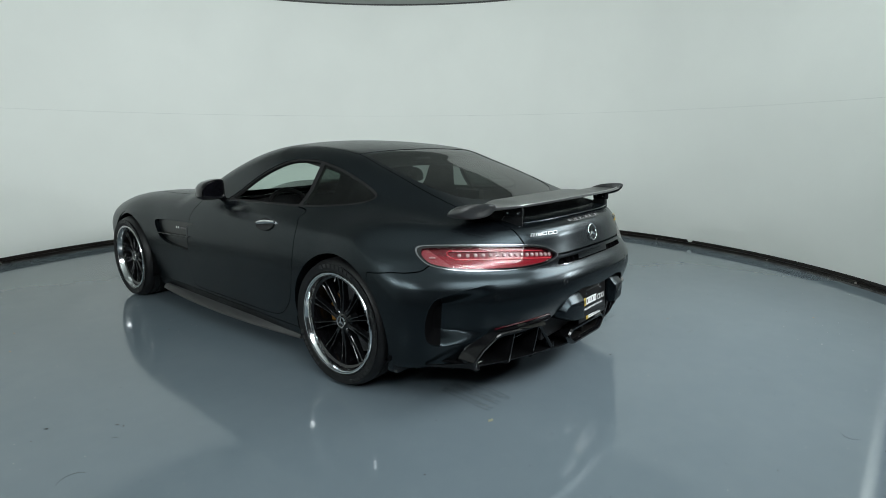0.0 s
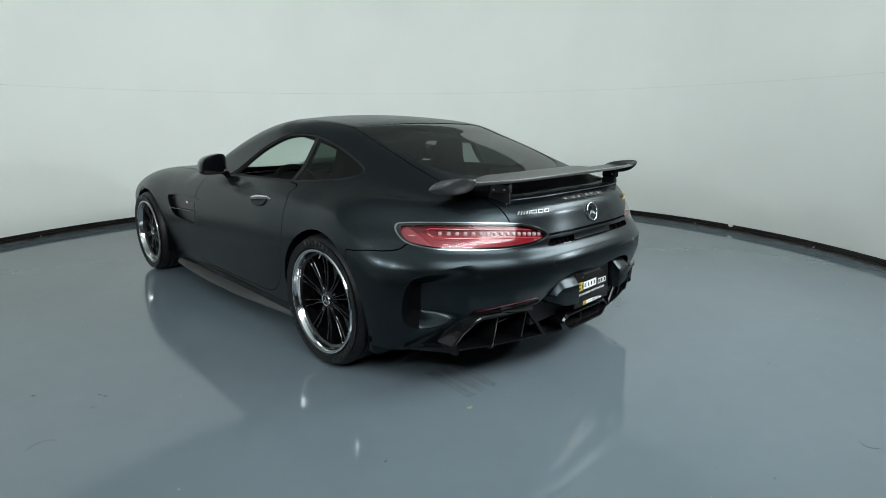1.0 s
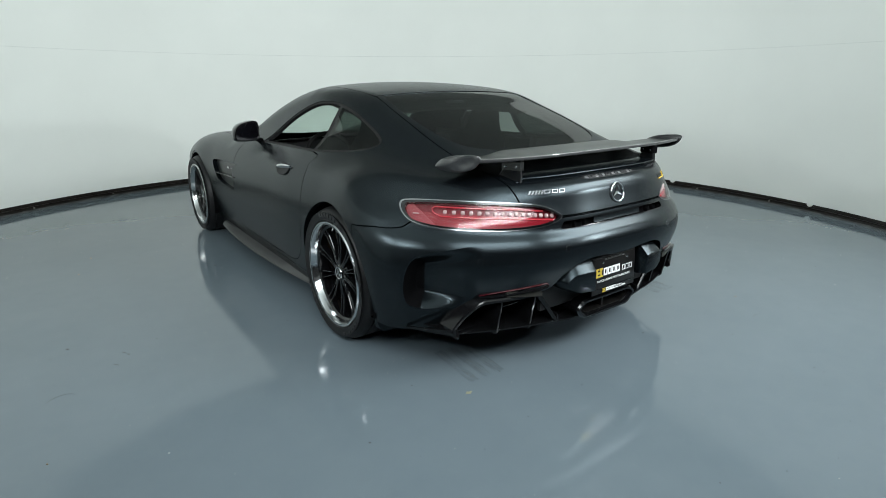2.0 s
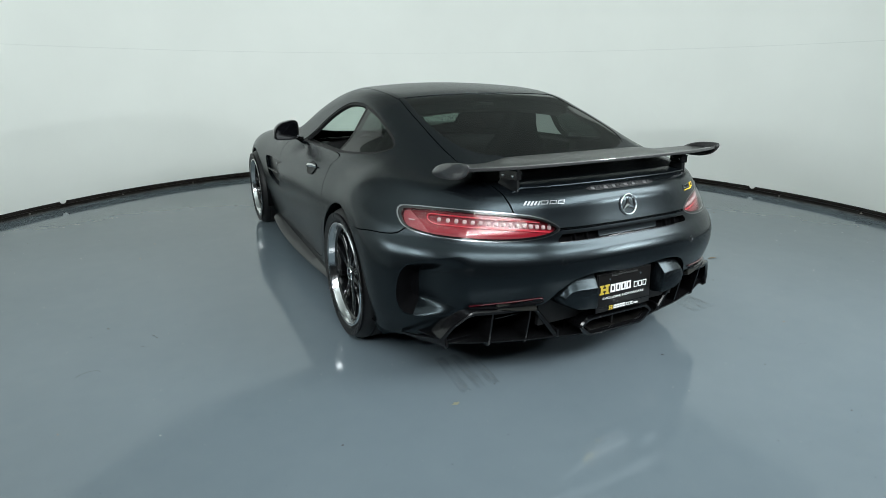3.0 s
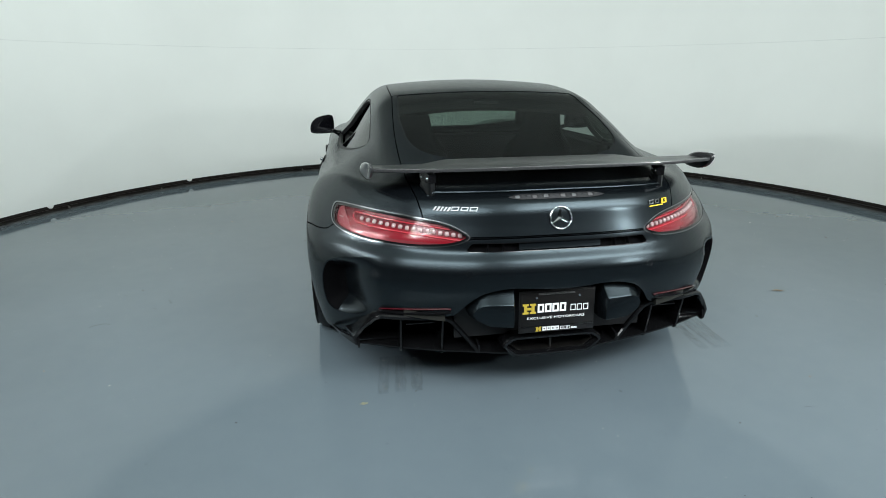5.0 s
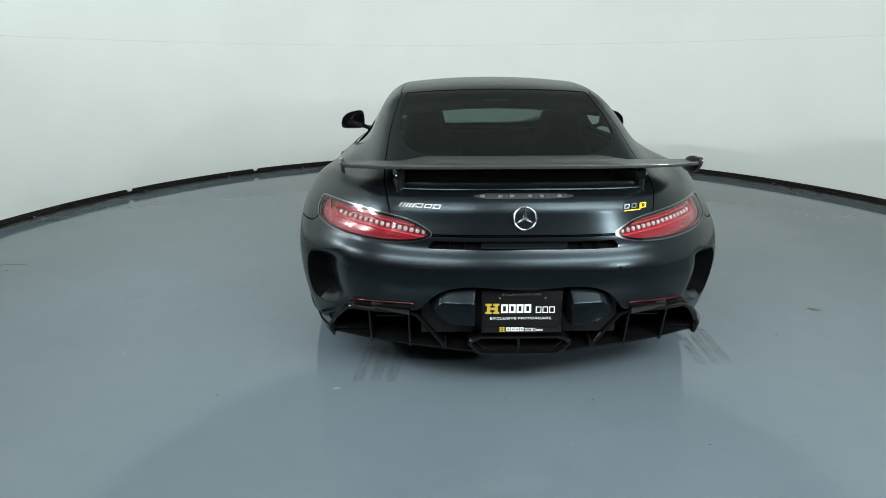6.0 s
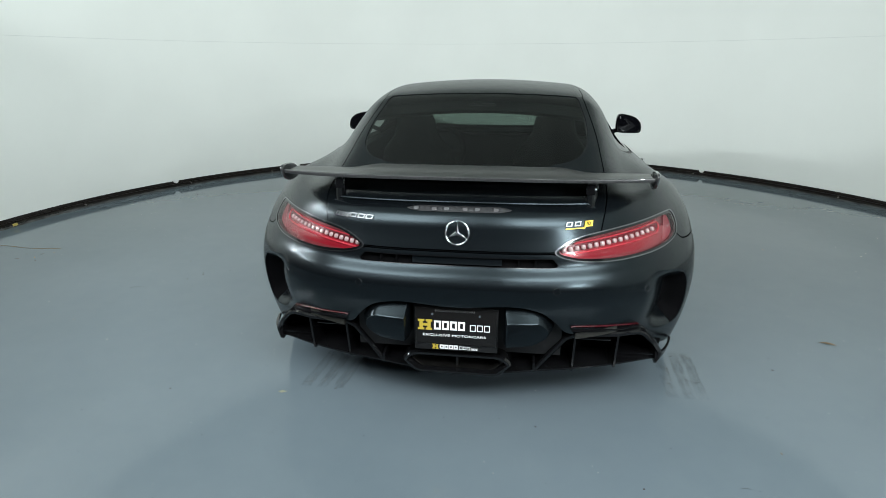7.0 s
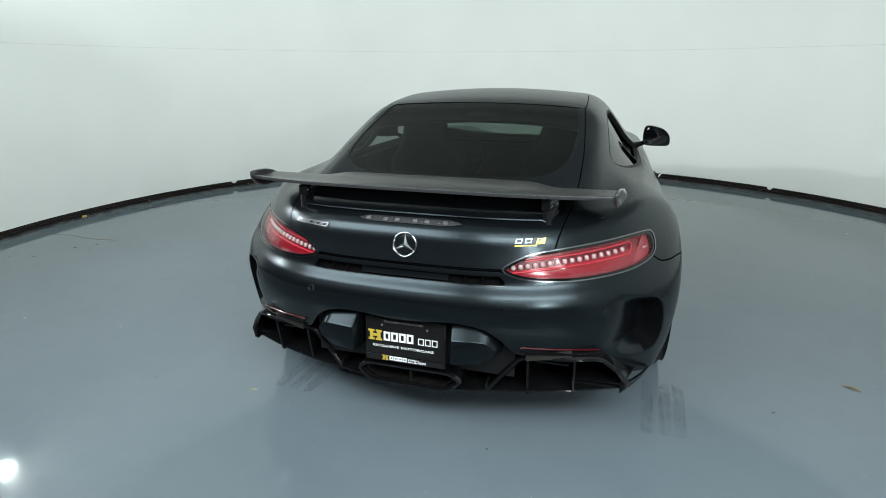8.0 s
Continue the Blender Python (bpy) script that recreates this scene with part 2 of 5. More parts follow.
class Sheet:
    """Points, unit normals and triangles of a piece of the skin."""

    def __init__(self, v, n, f):
        self.v, self.n, self.f = v, n, f

    def cut(self, g):
        """Splits along g = 0 into the part below zero and the part above."""
        v, n, f = self.v, self.n, self.f
        low = g < 0
        count = low[f].sum(1)
        extra_v, extra_n, made = [], [], {}
        low_f, high_f = [f[count == 3]], [f[count == 0]]
        base = len(v)

        def mid(i, j):
            key = (min(i, j), max(i, j))
            if key not in made:
                k = g[i] / (g[i] - g[j])
                made[key] = base + len(extra_v)
                extra_v.append(v[i] + (v[j] - v[i]) * k)
                m = n[i] + (n[j] - n[i]) * k
                extra_n.append(m / np.linalg.norm(m))
            return made[key]
        lo, hi = [], []
        for t in f[(count == 1) | (count == 2)]:
            single = low[t].sum() == 1
            k = [i for i in range(3) if low[t[i]] == single][0]
            a, b, c = int(t[k]), int(t[(k + 1) % 3]), int(t[(k + 2) % 3])
            ab, ac = mid(a, b), mid(a, c)
            (lo if single else hi).append((a, ab, ac))
            (hi if single else lo).extend([(ab, b, c), (ab, c, ac)])
        if extra_v:
            v, n = np.concatenate([v, extra_v]), np.concatenate([n, extra_n])
        low_f.append(np.array(lo, int).reshape(-1, 3))
        high_f.append(np.array(hi, int).reshape(-1, 3))
        return Sheet(v, n, np.concatenate(low_f)).tidy(), Sheet(v, n, np.concatenate(high_f)).tidy()

    def tidy(self):
        used, back = np.unique(self.f, return_inverse=True)
        return Sheet(self.v[used], self.n[used], back.reshape(-1, 3))

    def moved(self, by):
        return Sheet(self.v + self.n * by, self.n, self.f)

    def mirrored(self):
        s = np.array([-1, 1, 1])
        return Sheet(self.v * s, self.n * s, self.f[:, ::-1])

    def joined(self):
        m = self.mirrored()
        return Sheet(np.concatenate([self.v, m.v]), np.concatenate([self.n, m.n]), np.concatenate([self.f, m.f + len(self.v)]))

    def link(self, name, mat, parent, label="", edge=0.0):
        """Makes the mesh; edge: the depth to which its rim turns inwards."""
        v, n, f = self.v, self.n, self.f
        faces = [tuple(int(i) for i in t) for t in f]
        if edge:
            seen = {}
            for t in faces:
                for i, j in ((t[0], t[1]), (t[1], t[2]), (t[2], t[0])):
                    seen[(i, j)] = seen.get((i, j), 0) + 1
            rim = [(i, j) for (i, j) in seen if (j, i) not in seen and abs(v[i][0]) + abs(v[j][0]) > 1e-5]
            ids = {}
            more_v, more_n = [], []
            for i, j in rim:
                for k in (i, j):
                    if k not in ids:
                        ids[k] = len(v) + len(more_v)
                        more_v.append(v[k] - n[k] * edge)
                        more_n.append(n[k])
                faces.append((j, i, ids[i], ids[j]))
            if more_v:
                v, n = np.concatenate([v, more_v]), np.concatenate([n, more_n])
        mesh = bpy.data.meshes.new(name)
        mesh.from_pydata(v.tolist(), [], faces)
        mesh.polygons.foreach_set("use_smooth", [True] * len(faces))
        split = []
        for p in mesh.polygons:
            own = len(p.vertices) == 4
            for k in p.vertices:
                split.append(tuple(p.normal) if own else tuple(n[k]))
        mesh.normals_split_custom_set(split)
        return linked(name, mesh, mat, parent, label)


def half_skin():
    """The left half of the car's skin, as rays meet it that leave a core line."""
    turns = np.linspace(-math.pi / 2, math.pi / 2, 231)
    rows = []
    for a in np.linspace(math.pi / 2, 0, 165)[:-1]:
        rows.append((-0.35, -math.sin(a), math.cos(a)))
    for y in np.linspace(-0.35, 3.05, 170):
        rows.append((y, 0.0, 1.0))
    for a in np.linspace(0, math.pi / 2, 40)[1:]:
        rows.append((3.05, math.sin(a), math.cos(a)))
    origin, way = [], []
    for y, dy, c in rows:
        for a in turns:
            origin.append((0, y, CORE))
            way.append((-math.cos(a) * c, dy, math.sin(a) * c))
    origin, way = np.array(origin), np.array(way)
    v = origin + way * reach(origin, way)[:, None]
    m = len(turns)
    v[np.arange(len(v)) % m == 0, 0] = 0
    v[np.arange(len(v)) % m == m - 1, 0] = 0
    n = skin_normal(v)
    f = []
    for i in range(len(rows) - 1):
        for j in range(m - 1):
            a, b, c, d = i * m + j, i * m + j + 1, (i + 1) * m + j + 1, (i + 1) * m + j
            f += [(a, b, c), (a, c, d)]
    f = np.array(f)
    e1, e2 = v[f[:, 1]] - v[f[:, 0]], v[f[:, 2]] - v[f[:, 0]]
    big = np.linalg.norm(np.cross(e1, e2), axis=1) > 1e-9
    f = f[big]
    face = np.cross(v[f[:, 1]] - v[f[:, 0]], v[f[:, 2]] - v[f[:, 0]])
    wrong = (face * n[f[:, 0]]).sum(1) < 0
    f[wrong] = f[wrong][:, ::-1]
    return Sheet(v, n, f)


def tail_point(x, z, out=0.0):
    """The place and normal of the skin at the rear, at x and z."""
    o = np.array([[x, -0.25, z]])
    w = np.array([[0.0, -1.0, 0.0]])
    p = o + w * reach(o, w)[:, None]
    n = skin_normal(p)
    return Vector(p[0] + n[0] * out), Vector(n[0])


def flank_point(y, z, out=0.0):
    o = np.array([[0.0, y, z]])
    w = np.array([[-1.0, 0.0, 0.0]])
    p = o + w * reach(o, w)[:, None]
    n = skin_normal(p)
    return Vector(p[0] + n[0] * out), Vector(n[0])


def facing(p, n):
    """A pose at p: z along the outward normal, y as far up as it can be, x to the right of one who looks at it."""
    y = (Vector((0, 0, 1)) - n * n.z).normalized()
    m = Matrix((y.cross(n), y, n)).transposed().to_4x4()
    m.translation = p
    return m


BODY_Y, BODY_Z = -0.060, 0.013     # where the body's own frame lies: its wheels stand with the rear axle at y = 0


# ---- shape of the car's skin: y runs forward from near the rear axle, x to its right ----
def curve(points):
    """A smooth function through a few (position, value) pairs."""
    px = np.array([p[0] for p in points], float)
    pv = np.array([p[1] for p in points], float)
    d = np.diff(pv) / np.diff(px)
    m = np.concatenate(([d[0]], (d[1:] + d[:-1]) / 2, [d[-1]]))
    flat = np.concatenate(([False], d[1:] * d[:-1] <= 0, [False]))
    m[flat] = 0

    def at(q):
        q = np.clip(np.asarray(q, float), px[0], px[-1])
        i = np.clip(np.searchsorted(px, q) - 1, 0, len(px) - 2)
        h = px[i + 1] - px[i]
        u = (q - px[i]) / h
        return ((1 + 2 * u) * (1 - u) ** 2 * pv[i] + u * (1 - u) ** 2 * h * m[i]
                + u * u * (3 - 2 * u) * pv[i + 1] + u * u * (u - 1) * h * m[i + 1])
    return at


def smax(a, b, k):
    return np.maximum(a, b) + np.maximum(k - np.abs(a - b), 0) ** 2 / (4 * k)


def smin(a, b, k):
    return -smax(-a, -b, k)


flank_width = curve([(-0.9, 0.955), (-0.5, 0.985), (-0.1, 1.0), (0.25, 0.985), (0.6, 0.985), (1.0, 0.975), (1.6, 0.965),
                     (2.2, 0.960), (2.63, 0.972), (3.0, 0.945), (3.6, 0.87)])
flank_inset = curve([(0.10, 0.085), (0.22, 0.045), (0.38, 0.012), (0.55, 0.0), (0.68, 0.010), (0.80, 0.045), (0.90, 0.11)])
shoulder_top = curve([(-0.95, 0.822), (-0.8, 0.830), (-0.6, 0.846), (-0.4, 0.862), (0.0, 0.893), (0.5, 0.89), (1.2, 0.88), (1.8, 0.880),
                      (2.3, 0.866), (2.8, 0.81), (3.2, 0.70), (3.6, 0.53)])
cabin_belt = curve([(-0.95, 0.52), (-0.6, 0.585), (-0.3, 0.66), (0.0, 0.735), (0.3, 0.785), (0.6, 0.805), (1.0, 0.815),
                    (1.4, 0.815), (1.9, 0.79), (2.4, 0.70)])
cabin_lean = curve([(-0.9, 0.9), (-0.3, 0.78), (0.1, 0.66), (0.6, 0.60), (1.2, 0.62), (1.9, 0.7)])
roof_line = curve([(-1.0, 0.83), (-0.84, 0.842), (-0.74, 0.846), (-0.66, 0.864), (-0.43, 0.944), (-0.1, 1.055), (0.15, 1.132), (0.335, 1.19), (0.6, 1.232),
                   (0.9, 1.248), (1.15, 1.237), (1.45, 1.172), (1.8, 1.025), (2.10, 0.815), (2.6, 0.66)])
tail_line = curve([(0.10, -0.70), (0.30, -0.83), (0.42, -0.895), (0.52, -0.932), (0.58, -0.935), (0.62, -0.922), (0.66, -0.895),
                   (0.70, -0.885), (0.76, -0.868), (0.82, -0.854), (0.845, -0.850), (0.88, -0.82), (0.92, -0.79)])
tail_round = curve([(0.2, 0.44), (0.32, 0.47), (0.57, 0.57), (0.69, 0.66), (0.765, 0.80), (0.85, 0.95)])
nose_line = curve([(0.1, 3.45), (0.3, 3.58), (0.45, 3.62), (0.6, 3.58), (0.75, 3.45)])


def step(a, b, q):
    u = np.clip((q - a) / (b - a), 0, 1)
    return u * u * (3 - 2 * u)


def scoop(x, y, z):
    """Depth of the dish under the wing mirror."""
    return 0.014 * np.exp(-((y - 1.20) / 0.12) ** 2 - ((z - 0.832) / 0.032) ** 2)


def skin(x, y, z):
    """Below zero inside the car's outer skin."""
    x = np.abs(x)
    dip = 0.10 * step(1.72, 2.05, y) * np.clip(1 - (x / 0.62) ** 2, 0, 1)
    tub = smax(x - (flank_width(y) - flank_inset(z)), z + dip - (shoulder_top(y) + (0.10 * np.clip((y + 0.4) / 0.7, 0, 1) - 0.085 * step(1.0, 1.7, y)) * (0.75 - x)), 0.16)
    roof = roof_line(y + np.where(y > 1.0, 0.22, 0.0) * x * x) - np.where(y > 0.9, 0.11, 0.11 - 0.05 * np.clip((0.9 - y) / 0.6, 0, 1)) * x * x
    rise = np.maximum(z, 0.82) - 0.87
    side = x - (cabin_belt(y) - cabin_lean(y) * rise - 0.12 * rise ** 2)
    cabin = smax(side * 0.82, (z - roof) * 0.95, 0.075)
    both = smin(tub, cabin, 0.10)
    tail = (tail_line(z) + tail_round(z) * x ** 3.3 - y) * 0.85
    nose = (y - nose_line(z) + 0.42 * x ** 2.6) * 0.85
    both = smax(both, tail, 0.07)
    both = smax(both, nose, 0.12)
    return smax(both, 0.125 - z, 0.03) + scoop(x, y, z)


CORE = 0.52


def reach(origin, way, far=1.6):
    """How far the skin lies along rays that start inside it."""
    a, b = np.zeros(len(way)), np.full(len(way), far)
    steps = np.linspace(0, far, 60)
    prev = np.zeros(len(way))
    done = np.zeros(len(way), bool)
    for s in steps[1:]:
        p = origin + way * s
        out = (skin(p[:, 0], p[:, 1], p[:, 2]) > 0) & ~done
        a[out], b[out] = s - steps[1], s
        done |= out
    for _ in range(24):
        m = (a + b) / 2
        p = origin + way * m[:, None]
        inside = skin(p[:, 0], p[:, 1], p[:, 2]) < 0
        a, b = np.where(inside, m, a), np.where(inside, b, m)
    return (a + b) / 2


def skin_normal(p):
    e = 1e-3
    g = [skin(*(p + d).T) - skin(*(p - d).T) for d in np.eye(3) * e]
    g = np.array(g).T
    return g / (np.linalg.norm(g, axis=1)[:, None] + 1e-12)


# ---- the room ----
OPEN_FROM, OPEN_TO = -47.5, -166     # the booth's entrance, in degrees round the middle


def ring_wall(bm, r0, r1, z0, z1, sides=150):
    """A wall round the booth that leaves the entrance open."""
    rows = []
    for k in range(sides + 1):
        a = radians(OPEN_FROM + (360 + OPEN_TO - OPEN_FROM) * k / sides)
        c, s = math.cos(a), math.sin(a)
        rows.append([(ROOM_X + c * r, ROOM_Y + s * r, z) for r, z in ((r0, z0), (r1, z0), (r1, z1), (r0, z1))])
    return add_loft(bm, rows)


def build_room():
    bm = bmesh.new()
    bmesh.ops.create_circle(bm, cap_ends=True, segments=128, radius=9.5, matrix=Matrix.Translation((ROOM_X, ROOM_Y, 0)))
    low = bmesh.ops.extrude_face_region(bm, geom=bm.faces[:])
    bmesh.ops.translate(bm, vec=(0, 0, -0.1), verts=[v for v in low["geom"] if isinstance(v, bmesh.types.BMVert)])
    tagged(part("floor", bm, FLOOR, None, smooth=30), "glossy grey epoxy floor with fine dust and scuffs", "floor", kind="structure")

    seam = 1.587
    wall = tagged(part("wall_round", ring_wall(bmesh.new(), ROOM_R, ROOM_R + 0.1, 0.077, seam - 0.0007), WALL, None), "white curved studio wall with a fine level seam", "wall", kind="structure")
    part("upper_wall_panel", ring_wall(bmesh.new(), ROOM_R, ROOM_R + 0.1, seam + 0.0007, ROOM_H), WALL, wall)
    part("seam_backing", ring_wall(bmesh.new(), ROOM_R + 0.004, ROOM_R + 0.09, seam - 0.002, seam + 0.002), CEILING, wall)

    base = tagged(part("baseboard", ring_wall(bmesh.new(), ROOM_R + 0.012, ROOM_R + 0.1, 0.0, 0.075), SKIRT, None), "dark bronze channel along the foot of the round wall", "baseboard", kind="structure")
    # added strip: uneven colour and bumps make patchy glints at the floor's edge
    part("channel_lip", ring_wall(bmesh.new(), ROOM_R - 0.028, ROOM_R + 0.011, 0.0, 0.016), GLINT_STRIP, base, "glossy strip added for glints along the wall's foot")
    part("channel_rib", ring_wall(bmesh.new(), ROOM_R - 0.004, ROOM_R + 0.011, 0.034, 0.041), SKIRT, base)
    for deg in (-16.3, 5.5, 54.6, 130.1, 151.2):
        a = radians(deg)
        out, side = Vector((math.cos(a), math.sin(a), 0)), Vector((-math.sin(a), math.cos(a), 0))
        half = [(0.030 * math.cos(t), 0.028 * math.sin(t)) for t in (math.pi + math.pi * k / 12 for k in range(13))]
        bm = add_prism(bmesh.new(), half, ROOM_R + 0.002, ROOM_R + 0.02, lambda u, v, w: Vector((ROOM_X, ROOM_Y, 0.0768)) + out * w + side * u + Vector((0, 0, v)))
        part("wall_tab", bm, WALL, base, "half-round white tab over the dark channel", smooth=0)
    clip_mesh = None
    rng = random.Random(4)
    for k in range(16):
        a = radians(OPEN_FROM + 2 + (356 + OPEN_TO - OPEN_FROM) * (k + rng.random() * 0.9) / 16)
        if clip_mesh is None:
            first = part("channel_clip", add_box(bmesh.new(), (0.018, 0.012, 0.014), bevel=0.003), SKIRT_WEAR, base)
            clip_mesh, ob = first.data, first
        else:
            ob = new("channel_clip", clip_mesh)
            ob.parent = base
        ob.location = (ROOM_X + math.cos(a) * (ROOM_R - 0.010), ROOM_Y + math.sin(a) * (ROOM_R - 0.010), 0.027)
        ob.rotation_euler = (0, 0, a)

    bm = bmesh.new()
    bmesh.ops.create_circle(bm, cap_ends=True, segments=128, radius=ROOM_R + 0.3, matrix=Matrix.Translation((ROOM_X, ROOM_Y, ROOM_H + 0.012)))
    up = bmesh.ops.extrude_face_region(bm, geom=bm.faces[:])
    bmesh.ops.translate(bm, vec=(0, 0, 0.1), verts=[v for v in up["geom"] if isinstance(v, bmesh.types.BMVert)])
    tagged(part("ceiling", bm, CEILING, None, smooth=30), "pale flat studio ceiling", "ceiling", kind="structure")
    # dark room outside the entrance
    bm = bmesh.new()
    for u, v, w, d in ((-8.0, -1.0, 0.1, 16.0), (8.0, -1.0, 0.1, 16.0), (0, -8.95, 15.9, 0.1), (0, 6.95, 15.9, 0.1)):
        add_box(bm, (w, d, 3.6), (u, v, 1.8))
    tagged(part("wall_outer", bm, DRAPE, None, smooth=0), "dark walls of the hall outside the booth", "wall", kind="structure")
    tagged(part("ceiling_outer", add_box(bmesh.new(), (16.0, 16.0, 0.1), (0, -1.0, 3.65)), DRAPE, None, smooth=0), "dark ceiling of the hall", "ceiling", kind="structure")
    tagged(part("trim", ring_wall(bmesh.new(), ROOM_R - 0.02, ROOM_R + 0.02, ROOM_H - 0.004, ROOM_H + 0.012), HOUSING, None), "thin dark trim where wall and ceiling meet", "trim", kind="structure")


def build_lamps():
    """Small lamps beside and behind the way of the camera, turned up to bounce their light, and two added fill panels.
    """
    for name, at, aim, watts, w, h, words in (
            ("wall_lamp", (-4.02, -0.05, 1.86), (-0.4, 1.8, 4.2), 0.55, 0.17, 0.17, "small square studio lamp in a dark frame on the white wall"),
            ("stand_lamp", (-3.92, -0.90, 1.98), (-0.4, 1.8, 4.2), 0.55, 0.17, 0.17, "small square studio lamp on a stand beside the white wall"),
            ("stand_lamp", (2.38, -3.30, 1.72), (0.0, 1.6, 4.2), 0.60, 0.19, 0.19, "small square studio lamp in a dark frame on a stand"),
            # two broad unseen panels, added only to fill the booth with even light
            ("fill_panel", (-1.80, -2.75, 2.58), (0.3, 3.2, 1.30), 1.25, 3.00, 0.95, "broad unseen fill light added under the ceiling, in a dark frame"),
            ("fill_panel", (1.85, -2.80, 2.58), (-0.3, 3.2, 1.30), 1.55, 3.00, 0.95, "broad unseen fill light added under the ceiling, in a dark frame")):
        lamp = thing(name, (0, 0, 0), words, "lamp", "studio lamps")
        lamp.matrix_basis = look(at, aim)
        bm = bmesh.new()
        for u, v, a, b in ((w / 2 + 0.01, 0, 0.02, h + 0.04), (-w / 2 - 0.01, 0, 0.02, h + 0.04), (0, h / 2 + 0.01, w, 0.02), (0, -h / 2 - 0.01, w, 0.02)):
            add_box(bm, (a, b, 0.06), (u, v, 0.01))
        part("frame", bm, HOUSING, lamp)
        part("back", add_box(bmesh.new(), (w + 0.04, h + 0.04, 0.012), (0, 0, 0.047)), HOUSING, lamp)
        if name == "fill_panel":
            up = lamp.matrix_basis.inverted()
            for u in (-1.1, 1.1):
                foot = lamp.matrix_basis @ Vector((u, h / 2, 0.05))
                part("hanger", add_tube(bmesh.new(), [(u, h / 2, 0.05), up @ Vector((foot.x, foot.y, ROOM_H + 0.012))], 0.008, 8), HOUSING, lamp)
        if name == "wall_lamp":
            part("bracket", add_tube(bmesh.new(), [(0, 0, 0.05), (0, 0, 0.25), (0, -0.05, 0.45)], 0.015, 8), HOUSING, lamp)
        if name == "stand_lamp":
            foot = lamp.matrix_basis.inverted()
            part("pole", add_tube(bmesh.new(), [(0, 0, 0.05), (0, 0, 0.12), foot @ Vector((at[0] + 0.05, at[1] - 0.12, 1.5)), foot @ Vector((at[0] + 0.05, at[1] - 0.12, 0.02))], 0.016, 8), HOUSING, lamp)
            for k in range(3):
                a = 2.1 * k + 0.4
                part("leg", add_tube(bmesh.new(), [foot @ Vector((at[0] + 0.05, at[1] - 0.12, 0.45)), foot @ Vector((at[0] + 0.05 + 0.4 * math.cos(a), at[1] - 0.12 + 0.4 * math.sin(a), 0.012))], 0.011, 8), HOUSING, lamp)
        light = bpy.data.lights.new("lamp_panel", "AREA")
        light.shape, light.size, light.size_y, light.energy, light.color = "RECTANGLE", w - 0.01, h - 0.01, LAMP_POWER * watts, LAMP_COLOUR
        ob = new("lamp_panel", light)
        ob.parent = lamp


build_room()
build_lamps()


